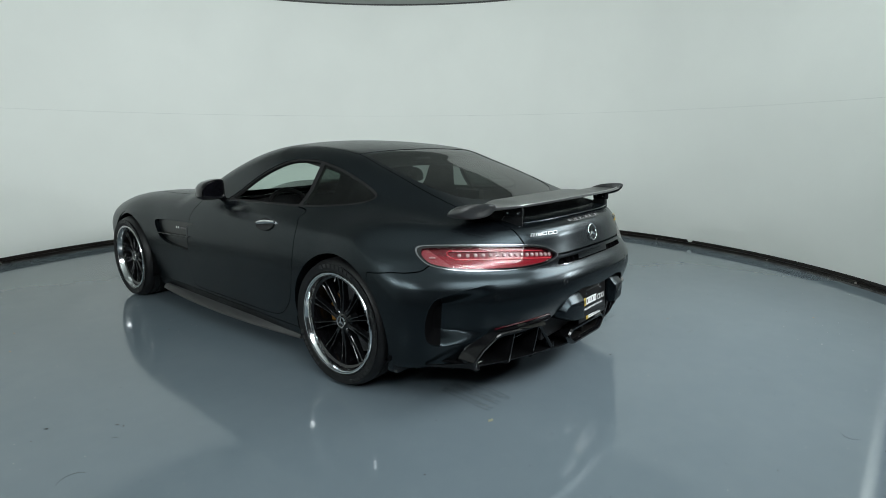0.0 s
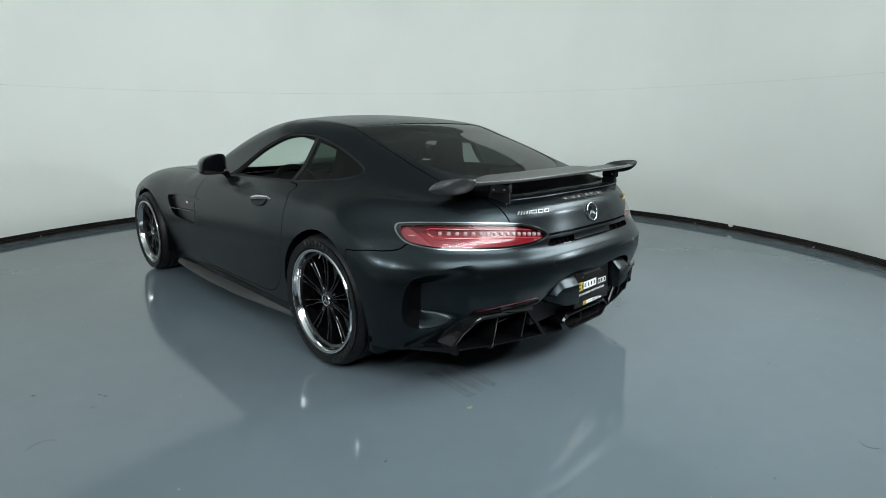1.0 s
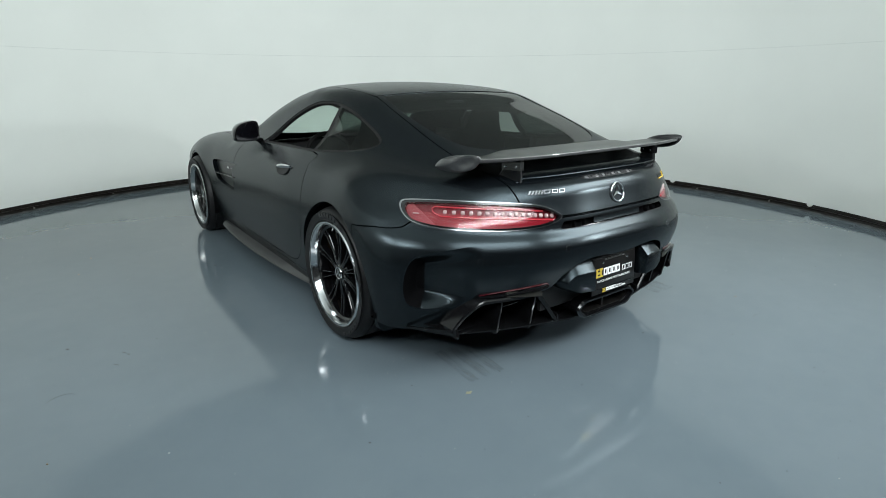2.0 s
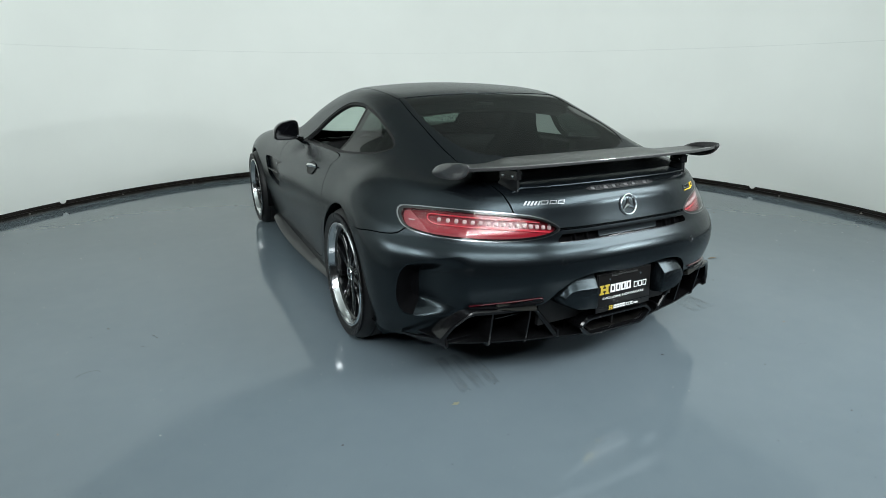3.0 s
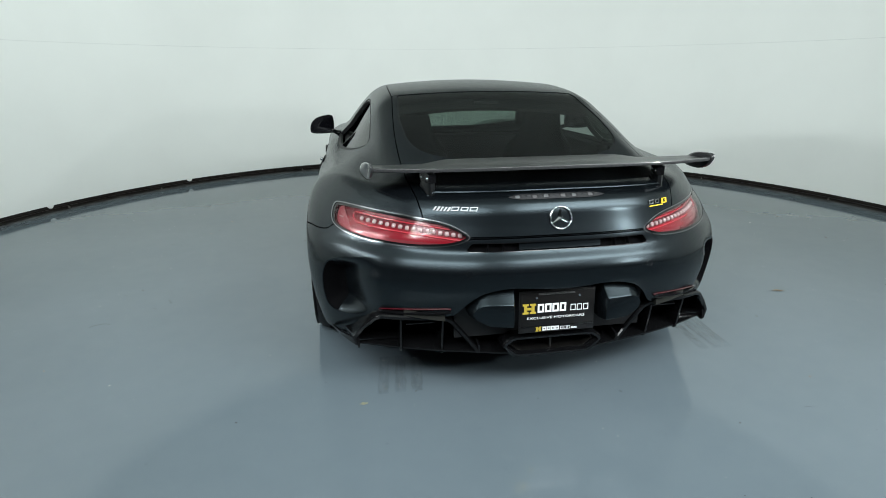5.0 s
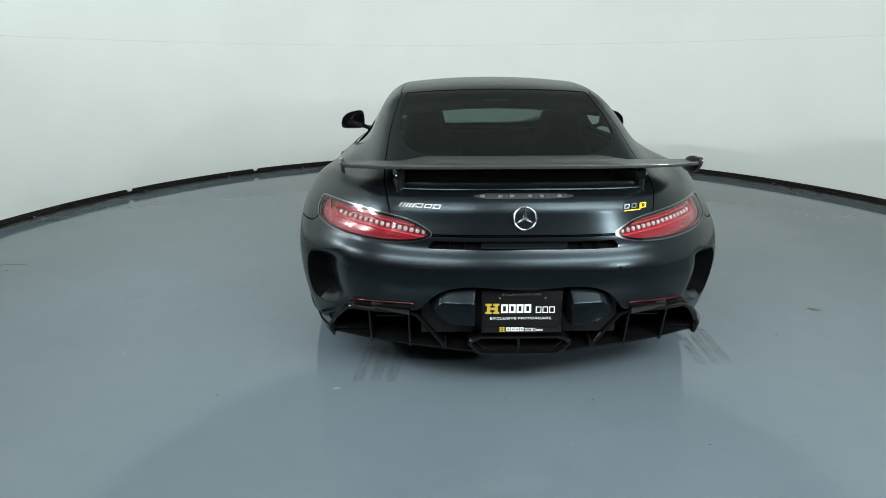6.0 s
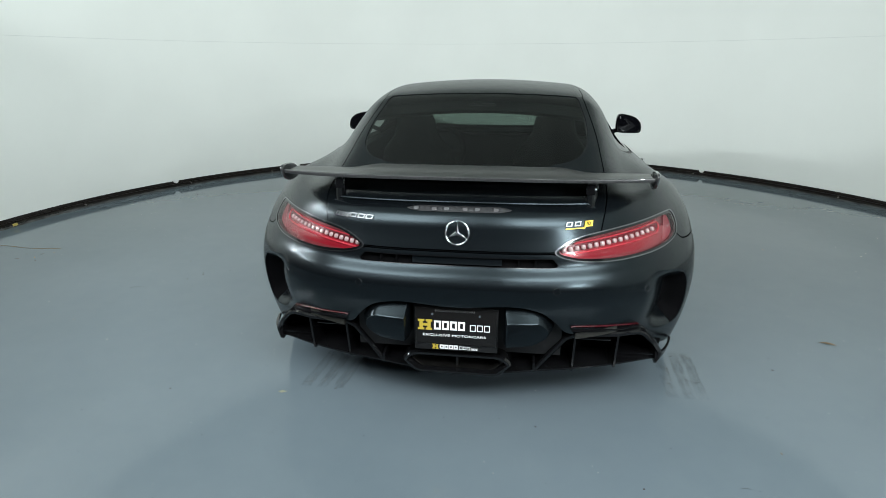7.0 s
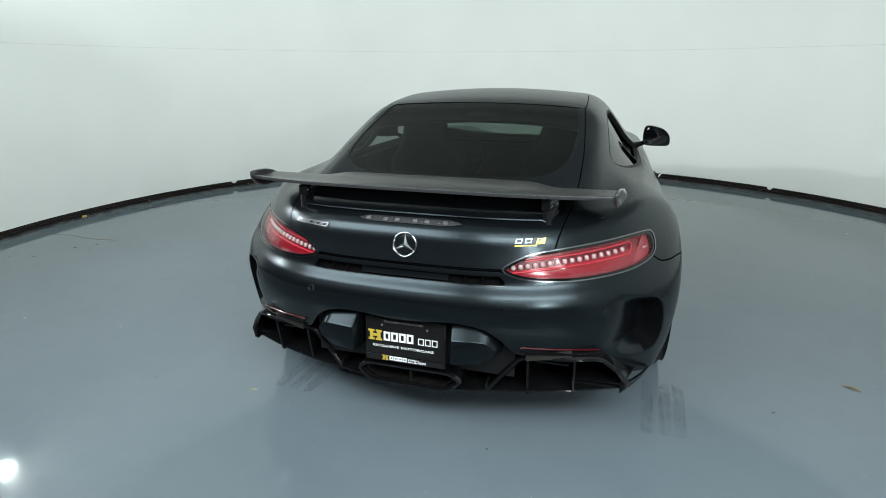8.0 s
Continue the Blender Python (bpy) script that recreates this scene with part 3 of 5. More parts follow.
# ---- the car ----
def build_wheel(name, at, tyre_r, width, rim_r, side, car):
    """A wheel at its hub; side -1 is the car's left."""
    root = new(name)
    root.parent = car
    root.location = at
    s = side
    w = width
    prof = [(rim_r - 0.004, -0.02), (rim_r + 0.012, 0.0), (rim_r + 0.05, 0.006), (tyre_r - 0.025, -0.006), (tyre_r - 0.008, -0.020), (tyre_r, -0.040)]
    for k in range(4):
        g = -0.055 - k * (w - 0.13) / 3
        prof += [(tyre_r, g), (tyre_r - 0.008, g - 0.003), (tyre_r - 0.008, g - 0.014), (tyre_r, g - 0.017)]
    prof += [(tyre_r - 0.008, -w + 0.012), (tyre_r - 0.03, -w), (rim_r, -w + 0.02), (rim_r - 0.02, -w + 0.03), (rim_r - 0.02, -0.04)]
    prof = [(r, x * -s) for r, x in prof]
    prof = [(r, -x) for r, x in prof]
    tyre = part("tyre", add_lathe(bmesh.new(), [(r, x * 1.0) for r, x in prof], 96), RUBBER, root, "black road tyre")
    for c, n, h in ((70, 8, 0.020), (150, 6, 0.013), (-60, 7, 0.020), (215, 6, 0.013)):
        for k in range(n):
            a0, a1 = radians(c + k * 6.2), radians(c + k * 6.2 + 4.3)
            r0, r1 = rim_r + 0.036 - h / 2, rim_r + 0.036 + h / 2
            row = [[(s * e, r * math.cos(a), r * math.sin(a)) for r, e in ((r0, 0.001), (r1, 0.001), (r1, 0.0075), (r0, 0.0075))] for a in (a0, (a0 + a1) / 2, a1)]
            part("raised_mark", add_loft(bmesh.new(), row), RUBBER_MARK, tyre)
    lip = [(rim_r + 0.004, s * -0.004), (rim_r, s * 0.002), (rim_r - 0.012, s * 0.001), (rim_r - 0.0155, s * -0.004), (rim_r - 0.0195, s * -0.022), (rim_r - 0.0225, s * -0.032), (rim_r - 0.010, s * -0.034), (rim_r - 0.002, s * -0.02)]
    lip_ob = part("rim_lip", add_lathe(bmesh.new(), lip, 128), POLISHED, root, "polished metal rim lip")
    part("rim_groove", add_lathe(bmesh.new(), [(rim_r - 0.0070, s * 0.0005), (rim_r - 0.0070, s * 0.0024), (rim_r - 0.0092, s * 0.0024), (rim_r - 0.0092, s * 0.0)], 128), WHEEL_BLACK, root, "dark groove line")
    for k in range(5):
        mark = part("lip_mark", add_box(bmesh.new(), (0.0012, 0.010 if k > 1 else 0.006, 0.007)), WHEEL_BLACK, lip_ob, "small dark bar on the rim lip", smooth=0)
        a = radians(-86 + 3.0 * k)
        mark.matrix_local = Matrix.Translation((s * -0.0005, (rim_r - 0.0145) * math.cos(a), (rim_r - 0.0145) * math.sin(a))) @ Matrix.Rotation(a - math.pi / 2, 4, "X")
    barrel = [(rim_r - 0.0228, s * -0.0318), (rim_r - 0.034, s * -0.040), (rim_r - 0.048, s * -0.12), (rim_r - 0.048, s * (-w + 0.03)), (rim_r - 0.022, s * (-w + 0.03)), (rim_r - 0.022, s * -0.036)]
    part("rim", add_lathe(bmesh.new(), barrel, 128), WHEEL_BLACK, root)
    spoke_mesh = None
    for k in range(20):
        turn = Matrix.Rotation(2 * math.pi * (k // 2) / 10 + (0.075 if k % 2 else -0.075), 4, "X")
        if spoke_mesh is None:
            rows = []
            for r, half, x, d in ((0.036, 0.014, -0.044, 0.045), (0.062, 0.0090, -0.042, 0.045), (0.095, 0.0060, -0.046, 0.040), (0.135, 0.0052, -0.048, 0.034), (0.185, 0.0052, -0.045, 0.030), (rim_r - 0.045, 0.0062, -0.040, 0.032), (rim_r - 0.036, 0.010, -0.038, 0.03), (rim_r - 0.0285, 0.018, -0.040, 0.03)):
                rows.append([(s * x, -half * 0.35, r), (s * x, half * 0.35, r), (s * (x - 0.004), half * 0.8, r), (s * (x - 0.012), half, r), (s * (x - d), half * 1.1, r), (s * (x - d), -half * 1.1, r), (s * (x - 0.012), -half, r), (s * (x - 0.004), -half * 0.8, r)])
            first = part("spoke", add_loft(bmesh.new(), rows), WHEEL_BLACK, root, smooth=24)
            spoke_mesh, ob = first.data, first
        else:
            ob = new("spoke", spoke_mesh)
            ob.parent = root
        ob.matrix_local = turn
    hub = [(0.0005, s * -0.038), (0.028, s * -0.038), (0.034, s * -0.041), (0.052, s * -0.050), (0.066, s * -0.058), (0.066, s * -0.10), (0.0005, s * -0.10)]
    hub_ob = part("hub", add_lathe(bmesh.new(), hub, 40, closed=False), WHEEL_BLACK, root)
    part("cap_ring", add_lathe(bmesh.new(), [(0.026, s * -0.034), (0.031, s * -0.033), (0.033, s * -0.038), (0.026, s * -0.039)], 40), CHROME, hub_ob, "chrome cap ring")
    bm = bmesh.new()
    for k in range(3):
        t = Matrix.Rotation(2 * math.pi * k / 3, 3, "X")
        add_prism(bm, [(-0.0050, 0.0), (0.0050, 0.0), (0.001, 0.026), (-0.001, 0.026)], -0.038, -0.0335, lambda u, v, x, t=t: t @ Vector((s * x, u, v)))
    part("cap_mark", bm, CHROME, hub_ob, "chrome three-pointed cap mark", smooth=0)
    for k in range(5):
        a = 2 * math.pi * k / 5 + 0.3
        nut = part("wheel_bolt", add_lathe(bmesh.new(), [(0.0005, s * -0.050), (0.0075, s * -0.050), (0.009, s * -0.060), (0.0005, s * -0.060)], 6, closed=False), CHROME, hub_ob, "bright wheel bolt", smooth=0)
        nut.location = (0, 0.053 * math.cos(a), 0.053 * math.sin(a))
    valve = part("tyre_valve", add_tube(bmesh.new(), [(s * -0.045, 0, 0), (s * -0.036, 0, -0.012), (s * -0.030, 0, -0.022)], [0.0045, 0.004, 0.0035], 8), CHROME, root, "small bright tyre valve")
    valve.matrix_local = Matrix.Rotation(radians(-8), 4, "X") @ Matrix.Translation((0, 0, rim_r - 0.030))
    part("brake_disc", add_lathe(bmesh.new(), [(0.10, s * -0.15), (0.190, s * -0.15), (0.190, s * -0.18), (0.10, s * -0.18)], 64), DISC, root, "dark steel brake disc")
    rows = []
    for k in range(9):
        a = radians(-14 + 6 * k) if at[1] < 1 else radians(30 + 9 * k)
        rows.append([(s * x, r * math.sin(a - math.pi / 2) * -1, r * math.cos(a - math.pi / 2)) for r, x in ((0.128, -0.115), (0.178, -0.115), (0.188, -0.130), (0.188, -0.20), (0.128, -0.20))])
    part("brake_caliper", add_loft(bmesh.new(), rows), GOLD, root, "gold painted brake caliper", smooth=30)
    return root


def loop_distance(points, u, v, per=8):
    return outline_distance(rounded(points, per), u, v)


hatch_edge = curve([(-0.86, 0.50), (-0.78, 0.515), (-0.73, 0.53), (-0.65, 0.545), (-0.45, 0.56), (-0.2, 0.563), (0.05, 0.553), (0.36, 0.53)])
bumper_top = curve([(0.0, 0.7075), (0.34, 0.7075), (0.37, 0.70), (0.84, 0.70), (0.865, 0.688), (0.89, 0.668), (0.93, 0.657), (0.97, 0.653), (1.02, 0.630)])
bumper_foot = curve([(0.0, 0.510), (0.30, 0.505), (0.36, 0.46), (0.41, 0.40), (0.50, 0.395), (0.62, 0.385), (0.70, 0.352), (0.76, 0.285), (0.80, 0.235), (0.86, 0.205), (0.93, 0.19), (1.02, 0.18)])
TAIL_LAMP = [(0.354, 0.710), (0.385, 0.738), (0.44, 0.760), (0.514, 0.771), (0.62, 0.777), (0.75, 0.777), (0.832, 0.771), (0.856, 0.757),
             (0.868, 0.722), (0.856, 0.692), (0.79, 0.674), (0.67, 0.670), (0.54, 0.672), (0.42, 0.684)]
SIDE_WINDOW = [(1.31, 0.872), (1.27, 0.905), (1.19, 0.98), (1.05, 1.065), (0.87, 1.128), (0.70, 1.142), (0.55, 1.132), (0.35, 1.09), (0.16, 1.025), (0.045, 0.968),
               (0.075, 0.932), (0.2, 0.908), (0.48, 0.885), (0.85, 0.876), (1.2, 0.871)]
DOOR = [(1.50, 0.868), (1.60, 0.825), (1.655, 0.74), (1.68, 0.60), (1.70, 0.42), (1.715, 0.28), (1.66, 0.232), (1.40, 0.23), (0.95, 0.232), (0.66, 0.245), (0.53, 0.31), (0.455, 0.42),
        (0.42, 0.60), (0.415, 0.75), (0.455, 0.825), (0.54, 0.88)]
BUMPER_VENT = [(0.385, 0.326), (0.412, 0.345), (0.425, 0.40), (0.412, 0.47), (0.385, 0.52), (0.345, 0.552), (0.27, 0.572), (0.15, 0.592), (-0.04, 0.612), (-0.08, 0.55), (-0.08, 0.42), (-0.04, 0.37), (0.1, 0.335), (0.25, 0.318), (0.345, 0.316)]
FENDER_VENT = [(2.215, 0.655), (2.10, 0.680), (1.85, 0.690), (1.56, 0.694), (1.70, 0.655), (1.69, 0.56), (1.70, 0.497), (1.86, 0.498), (2.02, 0.51), (2.14, 0.545)]
REAR_GLASS = [(0.0, 0.360), (0.25, 0.359), (0.46, 0.355), (0.500, 0.335), (0.515, 0.2), (0.525, 0.04), (0.518, -0.15), (0.500, -0.25), (0.462, -0.33), (0.40, -0.383), (0.28, -0.44),
              (0.14, -0.475), (0.0, -0.487)]


def both_sides(pairs):
    return pairs + [(-x, y) for x, y in pairs[::-1] if x > 0]


def build_car():
    car = thing("sports_car", (0, BODY_Y, BODY_Z), "matt black two-door sports coupe with a carbon rear wing", "car")
    GAP = 0.0022
    skin_left = half_skin()

    # wheel openings
    def arch(s):
        x, y, z = np.abs(s.v[:, 0]), s.v[:, 1], s.v[:, 2]
        g = np.minimum(np.hypot(y + BODY_Y, z - 0.338 + BODY_Z) - 0.368, np.hypot(y + BODY_Y - 2.63, z - 0.328 + BODY_Z) - 0.358)
        return np.where(x > 0.45, g, 1.0)
    _, rest = skin_left.cut(arch(skin_left))

    # what lies under the bumper belongs to the diffuser
    def foot(s):
        x, y, z = np.abs(s.v[:, 0]), s.v[:, 1], s.v[:, 2]
        return np.maximum(z - bumper_foot(x), y + 0.30)
    _, rest = rest.cut(foot(rest))

    # side windows
    def window(s):
        return np.where(s.v[:, 2] > 0.83, loop_distance(SIDE_WINDOW, s.v[:, 1], s.v[:, 2]), 1.0)
    win, rest = rest.cut(window(rest))
    # windscreen
    def screen(s):
        x, y, z = np.abs(s.v[:, 0]), s.v[:, 1], s.v[:, 2]
        return np.maximum.reduce([x - 0.66 + 0.20 * np.clip(1.9 - y, 0, 1), (1.40 - 0.16 * x * x) - y, y - 2.08 + 0.34 * x * x, 0.8 - z])
    wscreen, rest = rest.cut(screen(rest))
    # rear glass
    def backlight(s):
        return np.where(s.v[:, 2] > 0.86, loop_distance(both_sides(REAR_GLASS), s.v[:, 0], s.v[:, 1], 6), 1.0)
    glass, rest = rest.cut(backlight(rest))
    # tail lamp
    def lamp(s):
        return np.where(s.v[:, 1] < -0.3, loop_distance(TAIL_LAMP, np.abs(s.v[:, 0]), s.v[:, 2]), 1.0)
    lens, rest = rest.cut(lamp(rest) - 0.003)
    # vent beside the bumper
    def vent(s):
        x, y, z = np.abs(s.v[:, 0]), s.v[:, 1], s.v[:, 2]
        return np.where((x > 0.5) & (y < -0.3), loop_distance(BUMPER_VENT, x + y, z), 1.0)
    vent_sheet, rest = rest.cut(vent(rest))
    # slot under the hatch
    def slot(s):
        x, y, z = np.abs(s.v[:, 0]), s.v[:, 1], s.v[:, 2]
        g = np.maximum.reduce([0.658 - z, z - 0.692, x - 0.368 + np.abs(z - 0.668) * 1.0])
        return np.where(y < -0.5, g, 1.0)
    slot_sheet, rest = rest.cut(slot(rest))
    # vent behind the front wheel
    def fender_vent(s):
        x, y, z = np.abs(s.v[:, 0]), s.v[:, 1], s.v[:, 2]
        return np.where(x > 0.8, loop_distance(FENDER_VENT, y, z), 1.0)
    fvent_sheet, rest = rest.cut(fender_vent(rest))

    inner_left = rest

    def piece(s, g):
        a, b = s.cut(g + GAP)
        _, c = b.cut(g_of(b) - GAP)
        return a, c

    # hatch
    def g_of(s):
        x, y, z = np.abs(s.v[:, 0]), s.v[:, 1], s.v[:, 2]
        return np.maximum.reduce([x - hatch_edge(y), y - 0.352, 0.7125 - z])
    hatch, rest = piece(rest, g_of(rest))

    def g_of(s):
        x, y, z = np.abs(s.v[:, 0]), s.v[:, 1], s.v[:, 2]
        return np.maximum(z - bumper_top(x), y + 0.20)
    bumper, rest = piece(rest, g_of(rest))

    def g_of(s):
        x, y, z = np.abs(s.v[:, 0]), s.v[:, 1], s.v[:, 2]
        return np.where(x > 0.7, loop_distance(DOOR, y, z), 1.0)
    door, rest = piece(rest, g_of(rest))

    def g_of(s):
        x, y, z = np.abs(s.v[:, 0]), s.v[:, 1], s.v[:, 2]
        return np.maximum.reduce([x - 0.535 + 0.05 * np.clip(y - 0.6, 0, 1), 0.352 - y, y - 1.8, 1.0 - z])
    roof, rest = piece(rest, g_of(rest))

    def g_of(s):
        x, y, z = np.abs(s.v[:, 0]), s.v[:, 1], s.v[:, 2]
        return np.maximum.reduce([x - 0.80 + 0.10 * np.clip(y - 2.2, 0, 2), 1.6 - y, 0.60 - z])
    hood, rest = piece(rest, g_of(rest))

    def g_of(s):
        return np.maximum(s.v[:, 2] - 0.205, s.v[:, 1] - 2.4)
    sill, rest = piece(rest, g_of(rest))

    def g_of(s):
        return s.v[:, 1] * -1 + 1.55
    fender, quarter = piece(rest, g_of(rest))

    D = 0.014
    hatch_ob = hatch.joined().link("hatch", PAINT, car, edge=D)
    bumper_ob = bumper.joined().link("rear_bumper", PAINT, car, edge=0.03)
    roof.joined().link("roof_panel", PAINT, car, edge=D)
    hood.joined().link("hood", PAINT, car, edge=D)
    doors = []
    for flip in (False, True):
        side = (lambda s: s.mirrored()) if flip else (lambda s: s)
        doors.append(side(door).link("door", PAINT, car, edge=D))
        side(fender).link("front_fender", PAINT, car, edge=0.03)
        side(quarter).link("rear_quarter_panel", PAINT, car, edge=0.03)
        side(sill).link("sill", PAINT, car, edge=D)
    # dark shell under the panels
    shell = inner_left.moved(-0.016)
    shell.joined().link("inner_shell", INNER, car, "dark inner shell seen in the gaps")

    # glass
    def inset(s, g, band, name, mat, label, frame_name, frame_mat, joined):
        edge_band, core = s.cut(-(g + band))
        for k, flip in enumerate((False,) if joined else (False, True)):
            def side(q):
                return q.joined() if joined else (q.mirrored() if flip else q)
            pane = side(core.moved(-0.003)).link(name, mat, car, label)
            side(edge_band.moved(-0.003)).link(frame_name, frame_mat, pane, edge=0.006)
    inset(glass, backlight(glass), 0.006, "rear_window", TINT, "dark tinted rear window", "window_edge", GLOSS_BLACK, True)
    inset(wscreen, screen(wscreen), 0.02, "windscreen", SCREEN, "green tinted windscreen", "window_edge", GLOSS_BLACK, True)
    rim, opening = win.cut(-(window(win) + 0.012))
    quarter_pane, door_opening = opening.cut(opening.v[:, 1] - 0.525)
    pillar, _ = door_opening.cut(door_opening.v[:, 1] - 0.560)
    for flip in (False, True):
        side = (lambda s: s.mirrored()) if flip else (lambda s: s)
        side(rim.moved(-0.004)).link("window_seal", MATT_BLACK, car, "black window seal round an open door window", edge=0.02)
        pane = side(quarter_pane.moved(-0.003)).link("quarter_window", QUARTER, car, "dark tinted quarter window")
        side(pillar.moved(-0.004)).link("pillar_trim", MATT_BLACK, car, edge=0.02)

    # tail lamps
    band = lamp(lens)
    bezel, inside = lens.cut(-(band + 0.0010))
    gap, inside = inside.cut(-(lamp(inside) + 0.0085))
    row_z = curve([(0.36, 0.717), (0.50, 0.731), (0.62, 0.738), (0.80, 0.741)])
    for flip in (False, True):
        side = (lambda s: s.mirrored()) if flip else (lambda s: s)
        cover = side(inside.moved(0.0005)).link("tail_lamp", LENS, car, "red tail lamp with a row of clear cubes under a clear cover")
        cover.visible_shadow = False
        side(bezel.moved(0.0010)).link("lamp_bezel", LAMP_RIM, cover, "fine chrome rim", edge=0.012)
        side(gap.moved(-0.0015)).link("lamp_gasket", GLOSS_BLACK, cover, edge=0.014)
        deep = inside.moved(-0.020)
        x = np.abs(deep.v[:, 0])
        end, run = deep.cut(0.803 + (deep.v[:, 2] - 0.72) * 0.35 - x)
        side(end).link("lamp_end", LAMP_PINK, cover)
        centre = row_z(np.abs(run.v[:, 0]))
        low, high = run.cut(run.v[:, 2] - (centre - 0.016))
        top, middle = high.cut(row_z(np.abs(high.v[:, 0])) + 0.015 - high.v[:, 2])
        side(middle.moved(-0.006)).link("lamp_chamber", LAMP_CHAMBER, cover, edge=-0.006)
        side(top).link("upper_band", LAMP_MAUVE, cover)
        lowest, low = low.cut(low.v[:, 2] - 0.6825)
        outer, low = low.cut(0.70 + (low.v[:, 2] - 0.70) * 1.2 - np.abs(low.v[:, 0]))
        side(low).link("lower_reflector", LAMP_DEEP, cover)
        side(outer).link("outer_reflector", LAMP_RED, cover)
        side(lowest).link("lower_trim", LAMP_MAUVE, cover)
        # bent red light guide round the chamber
        path = []
        for gx, up in [(0.385 + 0.390 * k / 14, -0.018) for k in range(15)] + [(0.786, -0.010), (0.790, 0.0), (0.786, 0.010)] + [(0.775 - 0.350 * k / 12, 0.017) for k in range(13)]:
            p, n = tail_point(-gx, float(row_z(gx)) + up, -0.0185)
            path.append(Vector((-p.x, p.y, p.z)) if flip else p)
        part("light_guide", add_tube(bmesh.new(), path, 0.0035, 8), LAMP_GUIDE, cover, "bright red light guide")
        p, n = tail_point(-0.836, 0.727, -0.012)
        if flip:
            p, n = Vector((-p.x, p.y, p.z)), Vector((-n.x, n.y, n.z))
        mark = part("end_mark", add_box(bmesh.new(), (0.030, 0.006, 0.004), bevel=0.0015), LED, cover, "small pale reflector bar")
        mark.matrix_local = facing(p, n)
        cube = None
        for k in range(16):
            cx = 0.388 + k * 0.0246
            p, n = tail_point(-cx, float(row_z(cx)), -0.020)
            if cube is None:
                bm = add_box(bmesh.new(), (0.0172, 0.0190, 0.014), bevel=0.0068, seg=4)
                ob = part("lamp_cube", bm, LED, cover, "clear lamp cube", smooth=50)
                cube = ob.data
            else:
                ob = new("lamp_cube", cube)
                ob.parent = cover
            m = facing(p, n)
            if flip:
                p, n = Vector((-p.x, p.y, p.z)), Vector((-n.x, n.y, n.z))
                m = facing(p, n)
            ob.matrix_local = m

    # bumper vents: a hollow that deepens towards its outer edge, with a near-black sheet for the shade there
    def sunk(s):
        along = np.abs(s.v[:, 0]) + s.v[:, 1]
        depth = 0.080 * step(0.0, 0.050, -vent(s)) * step(-0.08, 0.36, along)
        v = s.v - s.n * depth[:, None]
        flat = np.cross(v[s.f[:, 1]] - v[s.f[:, 0]], v[s.f[:, 2]] - v[s.f[:, 0]])
        n = np.zeros_like(v)
        for k in range(3):
            np.add.at(n, s.f[:, k], flat)
        return Sheet(v, n / (np.linalg.norm(n, axis=1)[:, None] + 1e-12), s.f)
    mouth, hollow = vent_sheet.cut(np.maximum(0.315 - np.abs(vent_sheet.v[:, 0]) - vent_sheet.v[:, 1], vent(vent_sheet) + 0.005))
    hollow, mouth = sunk(hollow), sunk(mouth)
    for flip in (False, True):
        side = (lambda s: s.mirrored()) if flip else (lambda s: s)
        side(hollow).link("vent_hollow", PAINT, bumper_ob, "deep smooth hollow that leads to the vent")
        side(mouth).link("vent_shade", INNER, bumper_ob, "near-black sheet for the shade in the bumper vent")
        side(fvent_sheet.moved(-0.03)).link("fender_vent", FENDER_DARK, car, "black vent behind the front wheel with a thin blade")
        side(fvent_sheet.cut(-(fender_vent(fvent_sheet) + 0.003))[0].moved(-0.001)).link("vent_rim", PAINT, car, edge=0.04)
    slot_sheet.joined().moved(-0.03).link("slot_recess", INNER, bumper_ob)
    slot_sheet.cut(-(slot(slot_sheet) + 0.003))[0].joined().link("slot_frame", GLOSS_BLACK, bumper_ob, edge=0.03)
    bar, _ = slot_sheet.cut(np.maximum(np.abs(slot_sheet.v[:, 0]) - 0.165, np.abs(slot_sheet.v[:, 2] - 0.676) - 0.011))
    bar.joined().moved(-0.010).link("slot_blade", PAINT, bumper_ob, edge=0.01)
    for s in (-1, 1):
        for x in (0.225, 0.285):
            p, n = tail_point(s * x, 0.675, -0.014)
            ob = part("slot_rib", add_box(bmesh.new(), (0.003, 0.034, 0.020), bevel=0.001), INNER, bumper_ob)
            ob.matrix_local = facing(p, n)
    return car, hatch_ob, bumper_ob, doors


car, hatch, bumper, doors = build_car()
for s in (-1, 1):
    build_wheel("rear_wheel", (s * 0.986, -BODY_Y, 0.338 - BODY_Z), 0.3385, 0.325, 0.268, s, car)
    build_wheel("front_wheel", (s * 0.990, 2.63 - BODY_Y, 0.328 - BODY_Z), 0.3285, 0.275, 0.257, s, car)


# ---- the car's fittings ----
def tail_y(x, z):
    return tail_point(x, z)[0].y


